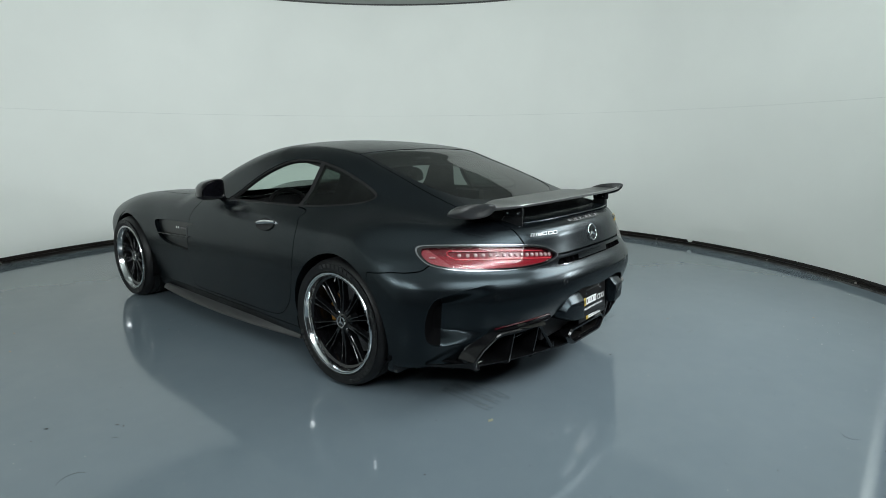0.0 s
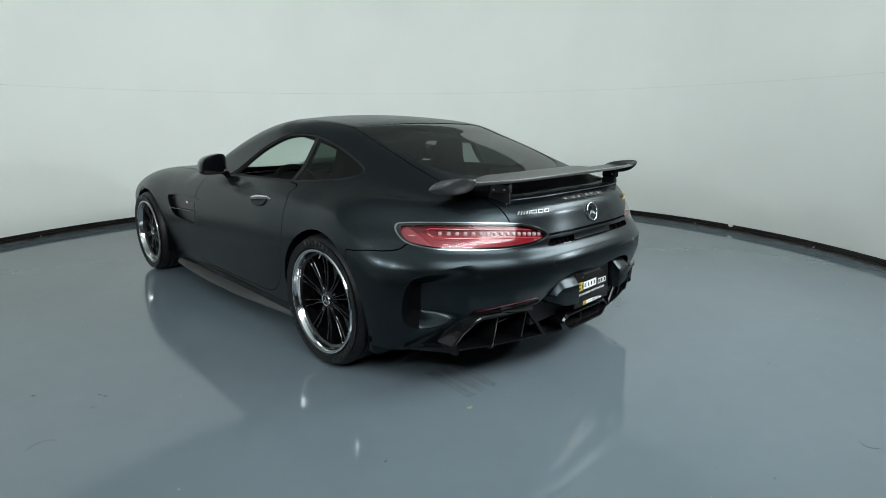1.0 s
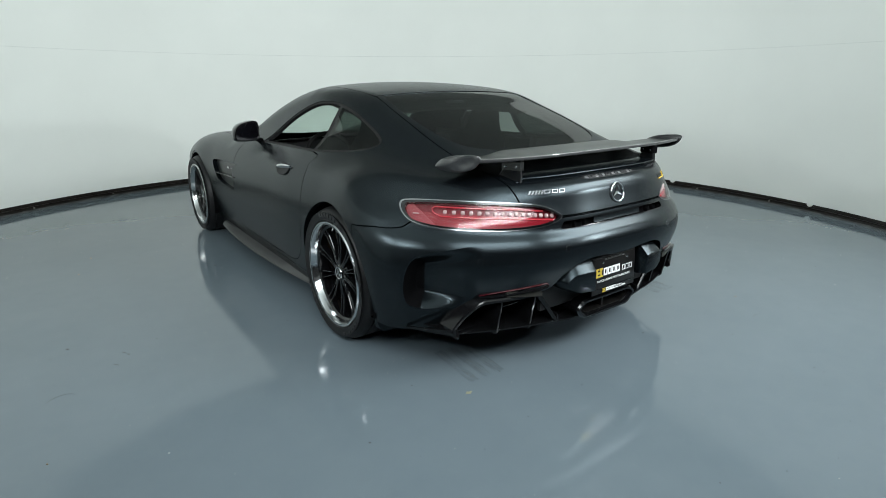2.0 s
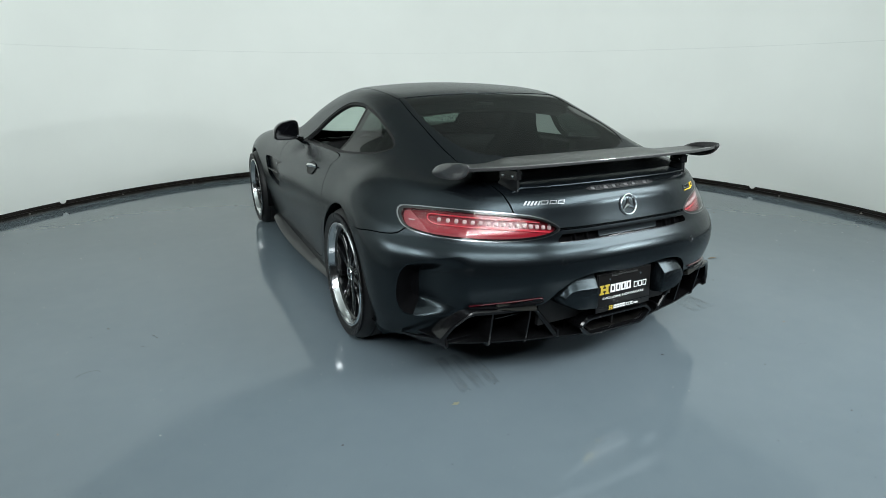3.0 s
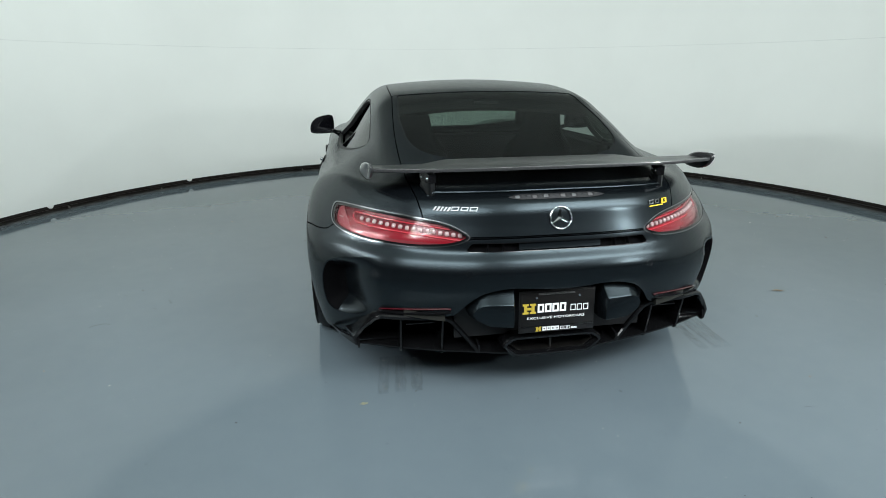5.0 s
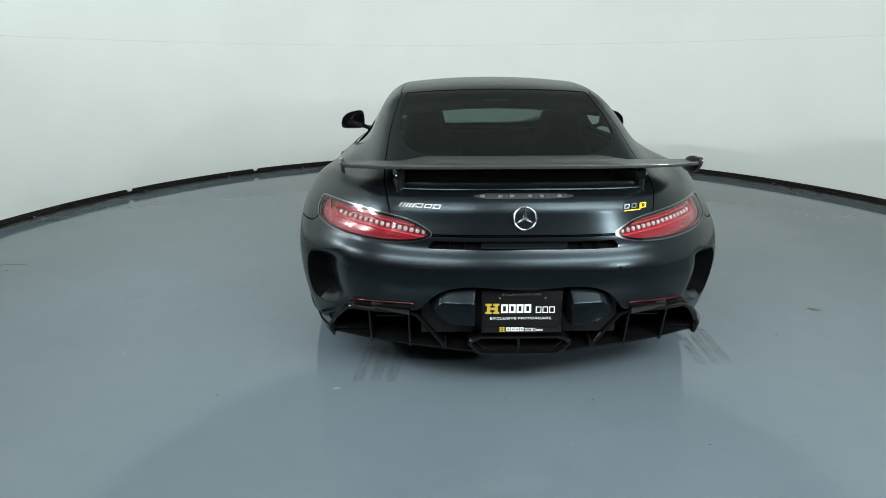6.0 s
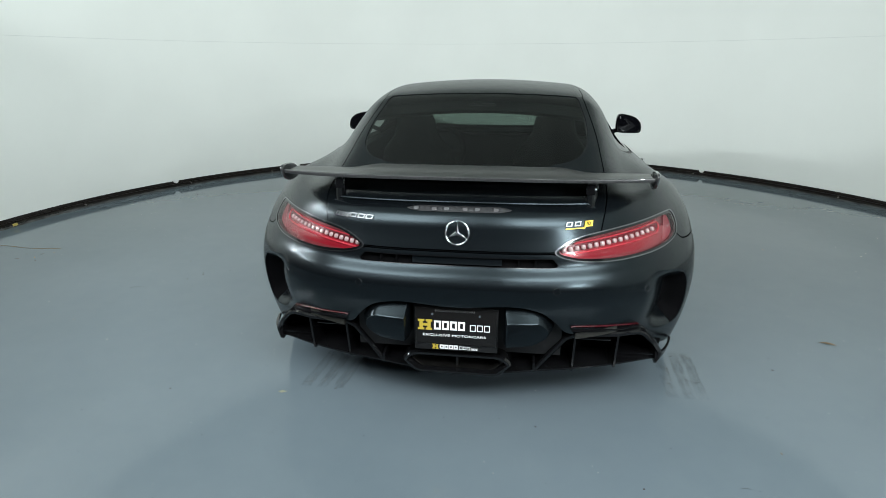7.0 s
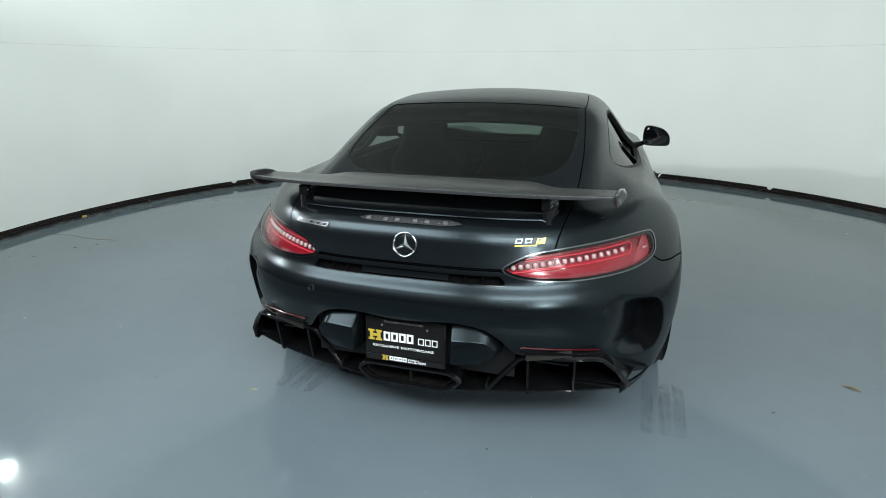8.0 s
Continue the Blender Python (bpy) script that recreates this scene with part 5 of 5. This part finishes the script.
    part("exhaust_back", add_box(bmesh.new(), (0.40, 0.01, 0.09), (0, -0.745, 0.240)), INNER, exhaust)
    inner = [(x * 0.84, 0.240 + (z - 0.240) * 0.62) for x, z in outer]
    rows = [[(x, y, z) for x, z in inner] for y in (-0.76, -0.848)]
    rows += [[(x * 0.96, -0.850, 0.240 + (z - 0.240) * 0.9) for x, z in inner], [(x * 0.95, -0.77, 0.240 + (z - 0.240) * 0.88) for x, z in inner]]
    part("exhaust_pipe", add_loft(bmesh.new(), rows, caps=False), SMOKE_DARK, exhaust, "dark steel exhaust pipe", smooth=30)
    part("exhaust_divider", add_box(bmesh.new(), (0.010, 0.08, 0.058), (0, -0.80, 0.240), bevel=0.002), SMOKE_DARK, exhaust)
    part("floor_pan", add_box(bmesh.new(), (1.30, 3.6, 0.02), (0, 1.45, 0.145), bevel=0.005), INNER, car)


def build_mirrors(car, doors):
    for s, door in ((-1, doors[0]), (1, doors[1])):
        c = Vector((s * 0.955, 1.318, 0.944))
        o = rounded([(-0.086, -0.030), (-0.076, 0.012), (-0.040, 0.046), (0.015, 0.062), (0.055, 0.065), (0.076, 0.048), (0.080, -0.015), (0.072, -0.052), (0.035, -0.062), (-0.045, -0.062), (-0.078, -0.055)], 3)
        rows = []
        for f, y in ((0.88, -0.046), (0.95, -0.052), (1.0, -0.046), (1.0, -0.01), (0.94, 0.03), (0.80, 0.065), (0.55, 0.088), (0.25, 0.098)):
            rows.append([(c.x + s * -u * f, c.y + y + 0.20 * (u + 0.08) * 0.3, c.z + v * f + (1 - f) * 0.02) for u, v in o])
        mirror = part("wing_mirror", add_loft(bmesh.new(), rows), GLOSS_BLACK, door, "gloss black wing mirror", smooth=50)
        rows = [[(c.x + s * -u * f, c.y + y + 0.20 * (u + 0.08) * 0.3, c.z + v * f) for u, v in o] for f, y in ((0.86, -0.046), (0.86, -0.0485), (0.85, -0.0490))]
        part("mirror_glass", add_loft(bmesh.new(), rows), MIRROR, mirror, "dark mirror glass", smooth=30)
        path = [(s * 0.835, 1.370, 0.870), (s * 0.860, 1.362, 0.880), (s * 0.885, 1.350, 0.892), (s * 0.920, 1.335, 0.906)]
        part("mirror_arm", add_tube(bmesh.new(), path, [0.022, 0.016, 0.015, 0.022], 12), GLOSS_BLACK, mirror)


def build_handles(doors):
    for s, door in ((-1, doors[0]), (1, doors[1])):
        rows, cup = [], []
        for k in range(17):
            u = k / 16
            y = 0.630 + 0.185 * u
            z = 0.789 - 0.021 * u
            p, n = flank_point(y, z, 0.0)
            fat = 0.012 * (0.55 + 0.45 * math.sin(math.pi * min(1, 0.15 + u * 0.8)))
            bow = 0.018 * math.sin(math.pi * u) ** 0.6 + 0.004
            q = Vector((0, 0, 1))
            row = []
            for a in range(10):
                t = 2 * math.pi * a / 10
                row.append(p + n * (bow + 0.007 * math.cos(t)) + q * fat * math.sin(t))
            rows.append([Vector((-v.x * s, v.y, v.z)) if s > 0 else v for v in row])
        part("door_handle", add_loft(bmesh.new(), rows), CHROME, door, "chrome door handle", smooth=60)
        p, n = flank_point(0.725, 0.772, 0.0055)
        if s > 0:
            p, n = Vector((-p.x, p.y, p.z)), Vector((-n.x, n.y, n.z))
        bm = bmesh.new()
        o = [(0.088 * math.cos(t), 0.038 * math.sin(t)) for t in (2 * math.pi * k / 32 for k in range(32))]
        rows = [[(u * f, v * f, w) for u, v in o] for f, w in ((1.0, -0.004), (1.0, 0.0005), (0.93, 0.001), (0.80, -0.0005), (0.4, -0.001))]
        cup = part("handle_cup", add_loft(bm, rows), MATT_BLACK, door, "dark hollow behind the handle", smooth=60)
        cup.matrix_local = facing(p, n)


def build_sides(car):
    for s in (-1, 1):
        rows = []
        for k in range(31):
            u = k / 30
            y = 0.47 + 1.75 * u
            reach_out = 0.060 * math.sin(math.pi * min(1, u * 0.9 + 0.02)) ** 0.8
            x = 0.915 + 0.004 * math.sin(u * 3)
            rows.append([(s * a, y, z) for a, z in ((x - 0.06, 0.150), (x, 0.158), (x + reach_out, 0.136), (x + reach_out + 0.002, 0.130), (x + reach_out - 0.002, 0.124), (x - 0.06, 0.124))])
        part("side_skirt", add_loft(bmesh.new(), rows), SKIRT_GREY, car, "satin dark grey side skirt", smooth=35)
        # blade across the fender vent
        rows = []
        for k in range(13):
            u = k / 12
            y, z = 2.19 - 0.54 * u, 0.572 + 0.024 * u
            p, n = flank_point(y, z, 0.0)
            q = Vector((0, 0, 1))
            row = [p + n * -0.028 + q * 0.004, p + n * 0.006 + q * 0.003, p + n * 0.007, p + n * 0.006 - q * 0.003, p + n * -0.028 - q * 0.004]
            rows.append([Vector((v.x * -s, v.y, v.z)) for v in row])
        blade = part("vent_blade", add_loft(bmesh.new(), rows), GLOSS_BLACK, car, "thin blade across the fender vent")
        for k in range(6):
            y = 1.905 - k * 0.030 - (0.012 if k > 1 else 0)
            p, n = flank_point(y, 0.640, -0.027)
            bm = add_box(bmesh.new(), (0.018, 0.016 if k < 2 else 0.009, 0.003))
            ob = part("vent_badge", bm, CHROME if k < 2 else LAMP_GREY, blade, "small chrome badge", smooth=0)
            if s > 0:
                p, n = Vector((-p.x, p.y, p.z)), Vector((-n.x, n.y, n.z))
            ob.matrix_local = facing(p, n)
        # wheel housings
        for y0, z0, r, w in ((-BODY_Y, 0.338 - BODY_Z, 0.367, 0.34), (2.63 - BODY_Y, 0.328 - BODY_Z, 0.357, 0.32)):
            rows = []
            for k in range(33):
                a = radians(-28 + 236 * k / 32)
                row = []
                for rr, x in ((r + 0.004, 0.955), (r + 0.004, 0.60), (r + 0.02, 0.58), (r + 0.02, 0.955)):
                    row.append((s * x, y0 + rr * math.cos(a), max(0.205, z0 + rr * math.sin(a))))
                rows.append(row)
            part("wheel_housing", add_loft(bmesh.new(), rows), INNER, car)
            bm = bmesh.new()
            bmesh.ops.create_circle(bm, cap_ends=True, segments=40, radius=r + 0.015, matrix=Matrix.Translation((s * 0.585, y0, z0)) @ Matrix.Rotation(radians(90), 4, "Y"))
            up = bmesh.ops.extrude_face_region(bm, geom=bm.faces[:])
            bmesh.ops.translate(bm, vec=(-s * 0.01, 0, 0), verts=[v for v in up["geom"] if isinstance(v, bmesh.types.BMVert)])
            part("wheel_housing", bm, INNER, car)


def build_cabin(car):
    cabin = part("cabin_floor", add_box(bmesh.new(), (1.40, 2.0, 0.03), (0, 0.95, 0.24), bevel=0.01), CABIN, car, "black cabin trim")
    # dashboard
    prof = [(1.50, 0.60), (1.44, 0.70), (1.43, 0.78), (1.46, 0.830), (1.56, 0.834), (1.75, 0.810), (1.92, 0.785), (2.0, 0.76), (2.0, 0.60)]
    rows = []
    for k in range(25):
        x = -0.74 + 1.48 * k / 24
        hood_up = 0.030 * math.exp(-((x + 0.37) / 0.17) ** 2)
        rows.append([(x, y - 0.04 * (1 - abs(x) / 0.74) + (0.20 * abs(x) ** 2 * -1), z + (hood_up if 1.44 < y < 1.6 and z > 0.75 else 0)) for y, z in prof])
    dash = part("dashboard", add_loft(bmesh.new(), rows), CABIN, cabin, "black leather dashboard", smooth=40)
    part("dash_top", add_box(bmesh.new(), (1.24, 0.50, 0.014), (0, 1.655, 0.831), Euler((radians(-7), 0, 0)).to_matrix(), bevel=0.006, seg=3), DASH_TOP, dash)
    part("console", add_box(bmesh.new(), (0.28, 1.0, 0.30), (0, 0.95, 0.45), bevel=0.04, seg=3), CABIN, cabin)
    # steering wheel
    m = Matrix.Translation((-0.37, 1.29, 0.735)) @ Matrix.Rotation(radians(68), 4, "X")
    ring = [(0.180 * math.cos(a), 0.172 * math.sin(a), 0) for a in (2 * math.pi * k / 48 for k in range(48))]
    wheel = part("steering_wheel", add_tube(bmesh.new(), ring, 0.016, 10, closed=True), LEATHER, cabin, "black leather steering wheel")
    wheel.matrix_local = m
    bm = bmesh.new()
    add_box(bm, (0.13, 0.10, 0.05), (0, 0, -0.02), bevel=0.02, seg=3)
    for a in (0, 180, 270):
        add_box(bm, (0.13, 0.03, 0.012), (0.10 * math.cos(radians(a)), 0.10 * math.sin(radians(a)), -0.01), Matrix.Rotation(radians(a), 3, "Z"), bevel=0.004)
    part("wheel_boss", bm, CABIN, wheel)
    part("steering_column", add_tube(bmesh.new(), [(-0.37, 1.30, 0.73), (-0.37, 1.50, 0.68)], 0.03, 12), CABIN, cabin)
    # seats
    for x in (-0.405, 0.405):
        rows = []
        spec = [(0.50, 0.22, 0.06, 0.66), (0.62, 0.235, 0.075, 0.62), (0.75, 0.235, 0.08, 0.58), (0.86, 0.205, 0.075, 0.545), (0.92, 0.150, 0.065, 0.53), (0.98, 0.122, 0.055, 0.515), (1.04, 0.112, 0.05, 0.505), (1.09, 0.085, 0.035, 0.50)]
        for z, half, d, y in spec:
            row = []
            for k in range(16):
                t = 2 * math.pi * k / 16
                c, sn = math.cos(t), math.sin(t)
                row.append((x + half * math.copysign(abs(c) ** 0.6, c), y + d * math.copysign(abs(sn) ** 0.7, sn) + 0.03 * abs(c) ** 3, z))
            rows.append(row)
        back = part("seat_back", add_loft(bmesh.new(), rows), LEATHER, cabin, "black leather bucket seat", smooth=50)
        part("seat_cushion", add_box(bmesh.new(), (0.46, 0.52, 0.16), (x, 0.86, 0.44), bevel=0.05, seg=3), LEATHER, cabin)
    # bulkhead, luggage floor and cross brace
    part("bulkhead", add_box(bmesh.new(), (1.36, 0.03, 0.55), (0, 0.27, 0.52), bevel=0.01), CABIN, cabin)
    part("luggage_floor", add_box(bmesh.new(), (1.20, 0.85, 0.02), (0, -0.17, 0.755), bevel=0.005), CABIN, cabin)
    part("cross_brace", add_tube(bmesh.new(), [(-0.58, 0.10, 0.80), (-0.40, 0.12, 0.83), (0.40, 0.12, 0.83), (0.58, 0.10, 0.80)], 0.018, 12), GLOSS_BLACK, cabin)
    for k in range(6):
        ob = part("net_hook", add_tube(bmesh.new(), [(0, 0, 0), (0.004, -0.01, 0.018), (0.012, -0.012, 0.026)], 0.003, 6), CHROME, cabin, "small bright hook")
        ob.location = (-0.13 + 0.055 * k, -0.16 + 0.01 * (k % 2), 0.768)
    part("luggage_edge", add_tube(bmesh.new(), [(-0.22, -0.20, 0.770), (0.22, -0.20, 0.770)], 0.003, 6), LAMP_GREY, cabin)
    # inside mirror and roof lining
    rows = []
    for k in range(17):
        x = -0.60 + 1.2 * k / 16
        sag = 0.125 * x * x
        rows.append([(x, y - 0.10 * x * x, z - sag) for y, z in ((0.34, 1.105), (0.42, 1.083), (0.52, 1.115), (0.90, 1.175), (1.25, 1.165), (1.36, 1.145), (1.41, 1.16), (1.2, 1.205), (0.9, 1.222), (0.5, 1.195), (0.34, 1.155))])
    part("roof_lining", add_loft(bmesh.new(), rows), CABIN, cabin, smooth=40)
    part("inside_mirror", add_box(bmesh.new(), (0.22, 0.03, 0.052), (0, 1.33, 1.108), bevel=0.014, seg=3), GLOSS_BLACK, cabin)
    part("mirror_foot", add_tube(bmesh.new(), [(0, 1.345, 1.11), (0, 1.39, 1.14)], 0.012, 10), GLOSS_BLACK, cabin)
    for x in (-0.36, 0.36):
        ob = part("sun_visor", add_box(bmesh.new(), (0.34, 0.13, 0.014), bevel=0.005), CABIN, cabin)
        ob.location, ob.rotation_euler = (x, 1.26, 1.150 - 0.05 * abs(x)), (radians(-14), 0, 0)
    for s in (-1, 1):
        rows = [[(s * (0.80 - a), y, z) for a, z in ((0.0, 0.30), (0.0, 0.86), (0.03, 0.872), (0.06, 0.86), (0.07, 0.60), (0.06, 0.30))] for y in (0.42, 0.8, 1.2, 1.55)]
        part("door_lining", add_loft(bmesh.new(), rows), CABIN, cabin)
    ob = part("inside_lamp", add_box(bmesh.new(), (0.14, 0.03, 0.010), bevel=0.004), LAMP_GREY, cabin)
    ob.location, ob.rotation_euler = (0, 0.335, 1.135), (radians(16), 0, 0)


SMOKE_DARK = material("dark_exhaust_steel", (0.05, 0.048, 0.046), 0.35, 0.9, spread=0.2, scale=20)
MIRROR = material("dark_mirror_glass", (0.003, 0.003, 0.004), 0.06)
SKIRT_GREY = material("satin_dark_skirt", (0.05, 0.05, 0.05), 0.42, 0.2, spread=0.1, scale=12)
build_wing(car)
build_ducktail(hatch)
build_badges(hatch, bumper)
build_plate(bumper)
build_lower_tail(car, bumper)
build_mirrors(car, doors)
build_handles(doors)
build_sides(car)
build_cabin(car)


# ---- what lies on the floor ----
def build_litter():
    rng = random.Random(11)
    flakes = [(-2.120, 0.655, 0.020), (-1.885, 0.415, 0.016), (1.900, -1.777, 0.022), (-0.380, -1.924, 0.012), (-1.876, 2.287, 0.02), (-1.981, 1.914, 0.018), (0.319, -0.940, 0.014),
              (-3.418, 0.533, 0.035), (-3.442, 0.635, 0.022), (-3.317, 0.577, 0.025), (-3.323, 0.653, 0.03), (-3.257, 0.687, 0.02), (-3.255, 0.519, 0.025), (-3.714, 0.218, 0.018), (-3.529, 0.271, 0.02),
              (1.214, -0.979, 0.012), (-2.237, -0.316, 0.012), (3.038, 0.869, 0.04), (2.090, 1.461, 0.022), (1.646, 2.230, 0.022), (-1.901, 0.449, 0.016), (-2.772, 0.277, 0.012), (-0.553, -0.785, 0.012)]
    for x, y, size in flakes:
        n = rng.randint(5, 7)
        turn = rng.random() * 6.28
        bm = bmesh.new()
        pts = []
        for k in range(n):
            a = 2 * math.pi * k / n
            r = size * 0.5 * (0.6 + 0.5 * rng.random())
            u, v = r * math.cos(a), r * 0.45 * math.sin(a)
            pts.append((u * math.cos(turn) - v * math.sin(turn), u * math.sin(turn) + v * math.cos(turn)))
        add_prism(bm, pts, 0.0, 0.0015, lambda u, v, w: Vector((u, v, w + 0.002 * (u / size) ** 2)))
        ob = part("debris_flake", bm, rng.choice((LEAF, THREAD, LEAF)), None, smooth=0)
        ob.location = (x, y, 0.0004)
        tagged(ob, "tiny dry brown flake lying on the grey floor", "debris", "flakes on the floor")
    # a narrow leaf
    rows = []
    for k in range(13):
        u = k / 12
        w = 0.0085 * math.sin(math.pi * u) ** 0.7 + 0.0005
        z = 0.0015 + 0.004 * math.sin(math.pi * u)
        rows.append([(-0.035 + 0.07 * u, -w, z), (-0.035 + 0.07 * u, 0, z - 0.0012), (-0.035 + 0.07 * u, w, z), (-0.035 + 0.07 * u, 0, z + 0.0006)])
    leaf = tagged(part("leaf", add_loft(bmesh.new(), rows), LEAF, None), "narrow dry brown leaf lying on the grey floor", "leaf")
    leaf.location, leaf.rotation_euler = (1.814, -0.064, 0), (0, 0, radians(-22))
    # hairs and threads
    for x, y, r, a0, sweep in ((-2.165, 0.130, 0.045, 20, 150), (0.124, -2.12, 0.035, 100, 140), (-1.96, 0.32, 0.02, 0, 90), (1.02, -1.20, 0.02, 40, 100)):
        path = []
        for k in range(15):
            a = radians(a0 + sweep * k / 14)
            path.append((r * math.cos(a) * (1 + 0.3 * k / 14), r * math.sin(a), 0.0010))
        ob = tagged(part("hair", add_tube(bmesh.new(), path, 0.0005, 5), THREAD, None), "fine curled dark hair lying on the floor", "hair", "hairs on the floor")
        ob.location = (x, y, 0)
    path = [(-4.12 + 0.85 * k / 16, 0.785 - 0.012 * math.sin(k * 0.7) - 0.02 * k / 16, 0.0016) for k in range(17)]
    tagged(part("thread", add_tube(bmesh.new(), path, 0.0013, 5), LEAF, None), "long thin straw-coloured stalk on the floor", "stalk")
    # fine specks, too many to count
    for name, mat, count, seed in (("dark_specks", THREAD, 420, 5), ("pale_specks", DUST, 520, 6)):
        r3 = random.Random(seed)
        bm = bmesh.new()
        for k in range(count):
            a, d = r3.uniform(0, 2 * math.pi), ROOM_R * math.sqrt(r3.uniform(0.06, 0.93))
            x, y = ROOM_X + d * math.cos(a), ROOM_Y + d * math.sin(a)
            size = r3.uniform(0.0015, 0.0045) * (2.2 if r3.random() < 0.06 else 1.0)
            n = r3.randint(4, 6)
            turn = r3.random() * 6.28
            pts = [(size * r3.uniform(0.5, 1.0) * math.cos(turn + 6.283 * q / n), size * r3.uniform(0.4, 0.8) * math.sin(turn + 6.283 * q / n)) for q in range(n)]
            add_prism(bm, pts, 0.0003, 0.0011, lambda u, v, w: Vector((x + u, y + v, w)))
        tagged(part(name, bm, mat, None, smooth=0), "tiny specks of dirt scattered over the grey floor" if seed == 5 else "tiny pale specks of dust scattered over the floor", "dust", kind="stuff")
    # dusty tyre prints behind the wheels: streaky bands with small curled marks of the tread
    for x0, bands, y0, y1, lean, seed in ((0.900, (0.0, 0.070, 0.128), -0.66, -0.26, 0.02, 1), (-0.700, (0.0, 0.075, 0.150), -0.78, -0.46, 0.03, 2)):
        r2 = random.Random(seed)
        bm = bmesh.new()
        for off in bands:
            rows = []
            for k in range(15):
                u = k / 14
                w = 0.021 + 0.006 * r2.random()
                x = x0 + off + 0.02 + lean * (u - 0.5) + r2.uniform(-0.003, 0.003)
                y = y0 + (y1 - y0) * u
                rows.append([(x - w, y, 0.0004), (x + w, y, 0.0004), (x + w, y, 0.0009), (x - w, y, 0.0009)])
            add_loft(bm, rows)
        tagged(part("tyre_print", bm, SMEAR, None, smooth=0), "faint brown dusty tread print left on the floor", "tyre print", kind="stuff")
        bm = bmesh.new()
        for k in range(34):
            off = r2.choice(bands) + r2.uniform(0.005, 0.035)
            v = r2.random()
            x, y = x0 + off + lean * (v - 0.5), y0 + 0.03 + (y1 - y0 - 0.06) * v
            a0, r = r2.uniform(0, 360), r2.uniform(0.006, 0.013)
            path = [(x + r * math.cos(radians(a0 + q * 22)), y + 0.7 * r * math.sin(radians(a0 + q * 22)), 0.0011) for q in range(6)]
            add_tube(bm, path, [0.0004, 0.0010, 0.0012, 0.0012, 0.0010, 0.0004], 4)
        tagged(part("tread_marks", bm, TREAD, None, smooth=0), "small dark curled tread marks on the floor", "tread marks", kind="stuff")
    # a dried ochre drip
    rows = [[(f * r * math.cos(a), f * 0.6 * r * math.sin(a), z) for a, r in ((2 * math.pi * k / 12, 0.022 * (0.75 + 0.3 * math.sin(k * 2.3))) for k in range(12))] for f, z in ((1.0, 0.0004), (0.9, 0.0010), (0.5, 0.0012))]
    ob = tagged(part("drip_stain", add_loft(bmesh.new(), rows), STAIN, None), "small faint ochre drip dried on the floor", "stain")
    ob.location = (-0.778, -0.838, 0)
    # a scrap of yellow tape against the channel
    ob = tagged(part("tape_scrap", add_box(bmesh.new(), (0.045, 0.004, 0.022), bevel=0.0015), TAPE, None), "crumpled scrap of yellow tape against the dark channel", "tape")
    a = math.atan2(SCRAP[1] - ROOM_Y, SCRAP[0] - ROOM_X)
    ob.location, ob.rotation_euler = (SCRAP[0], SCRAP[1], 0.0275), (radians(12), 0, a + math.pi / 2)


def smear_material():
    """A thin film of dirt that lies in patches and lets the floor show between them."""
    m = material("brown_dust_film", (0.075, 0.072, 0.062), 0.55)
    t = m.node_tree
    co, n, fine = t.nodes.new("ShaderNodeTexCoord"), t.nodes.new("ShaderNodeTexNoise"), t.nodes.new("ShaderNodeTexNoise")
    stretch = t.nodes.new("ShaderNodeMapping")
    stretch.inputs["Scale"].default_value = (60, 12, 1)
    n.inputs["Scale"].default_value, n.inputs["Detail"].default_value = 1.0, 5
    fine.inputs["Scale"].default_value, fine.inputs["Detail"].default_value = 9, 4
    t.links.new(co.outputs["Object"], stretch.inputs["Vector"])
    t.links.new(stretch.outputs["Vector"], n.inputs["Vector"])
    t.links.new(co.outputs["Object"], fine.inputs["Vector"])
    mul = t.nodes.new("ShaderNodeMath")
    mul.operation = "MULTIPLY"
    t.links.new(n.outputs["Fac"], mul.inputs[0])
    t.links.new(fine.outputs["Fac"], mul.inputs[1])
    r = t.nodes.new("ShaderNodeMapRange")
    r.inputs["From Min"].default_value, r.inputs["From Max"].default_value = 0.14, 0.42
    r.inputs["To Min"].default_value, r.inputs["To Max"].default_value = 0.0, 0.10
    t.links.new(mul.outputs["Value"], r.inputs["Value"])
    t.links.new(r.outputs["Result"], t.nodes["Principled BSDF"].inputs["Alpha"])
    return m


SCRAP = (-4.125, 1.25)
SMEAR = smear_material()
TREAD = material("dark_tread_dust", (0.10, 0.115, 0.118), 0.6)
TAPE = material("yellow_tape", (0.42, 0.33, 0.08), 0.6, spread=0.2, scale=80)
DUST = material("pale_dust", (0.185, 0.205, 0.21), 0.6, spread=0.15, scale=60)
build_litter()
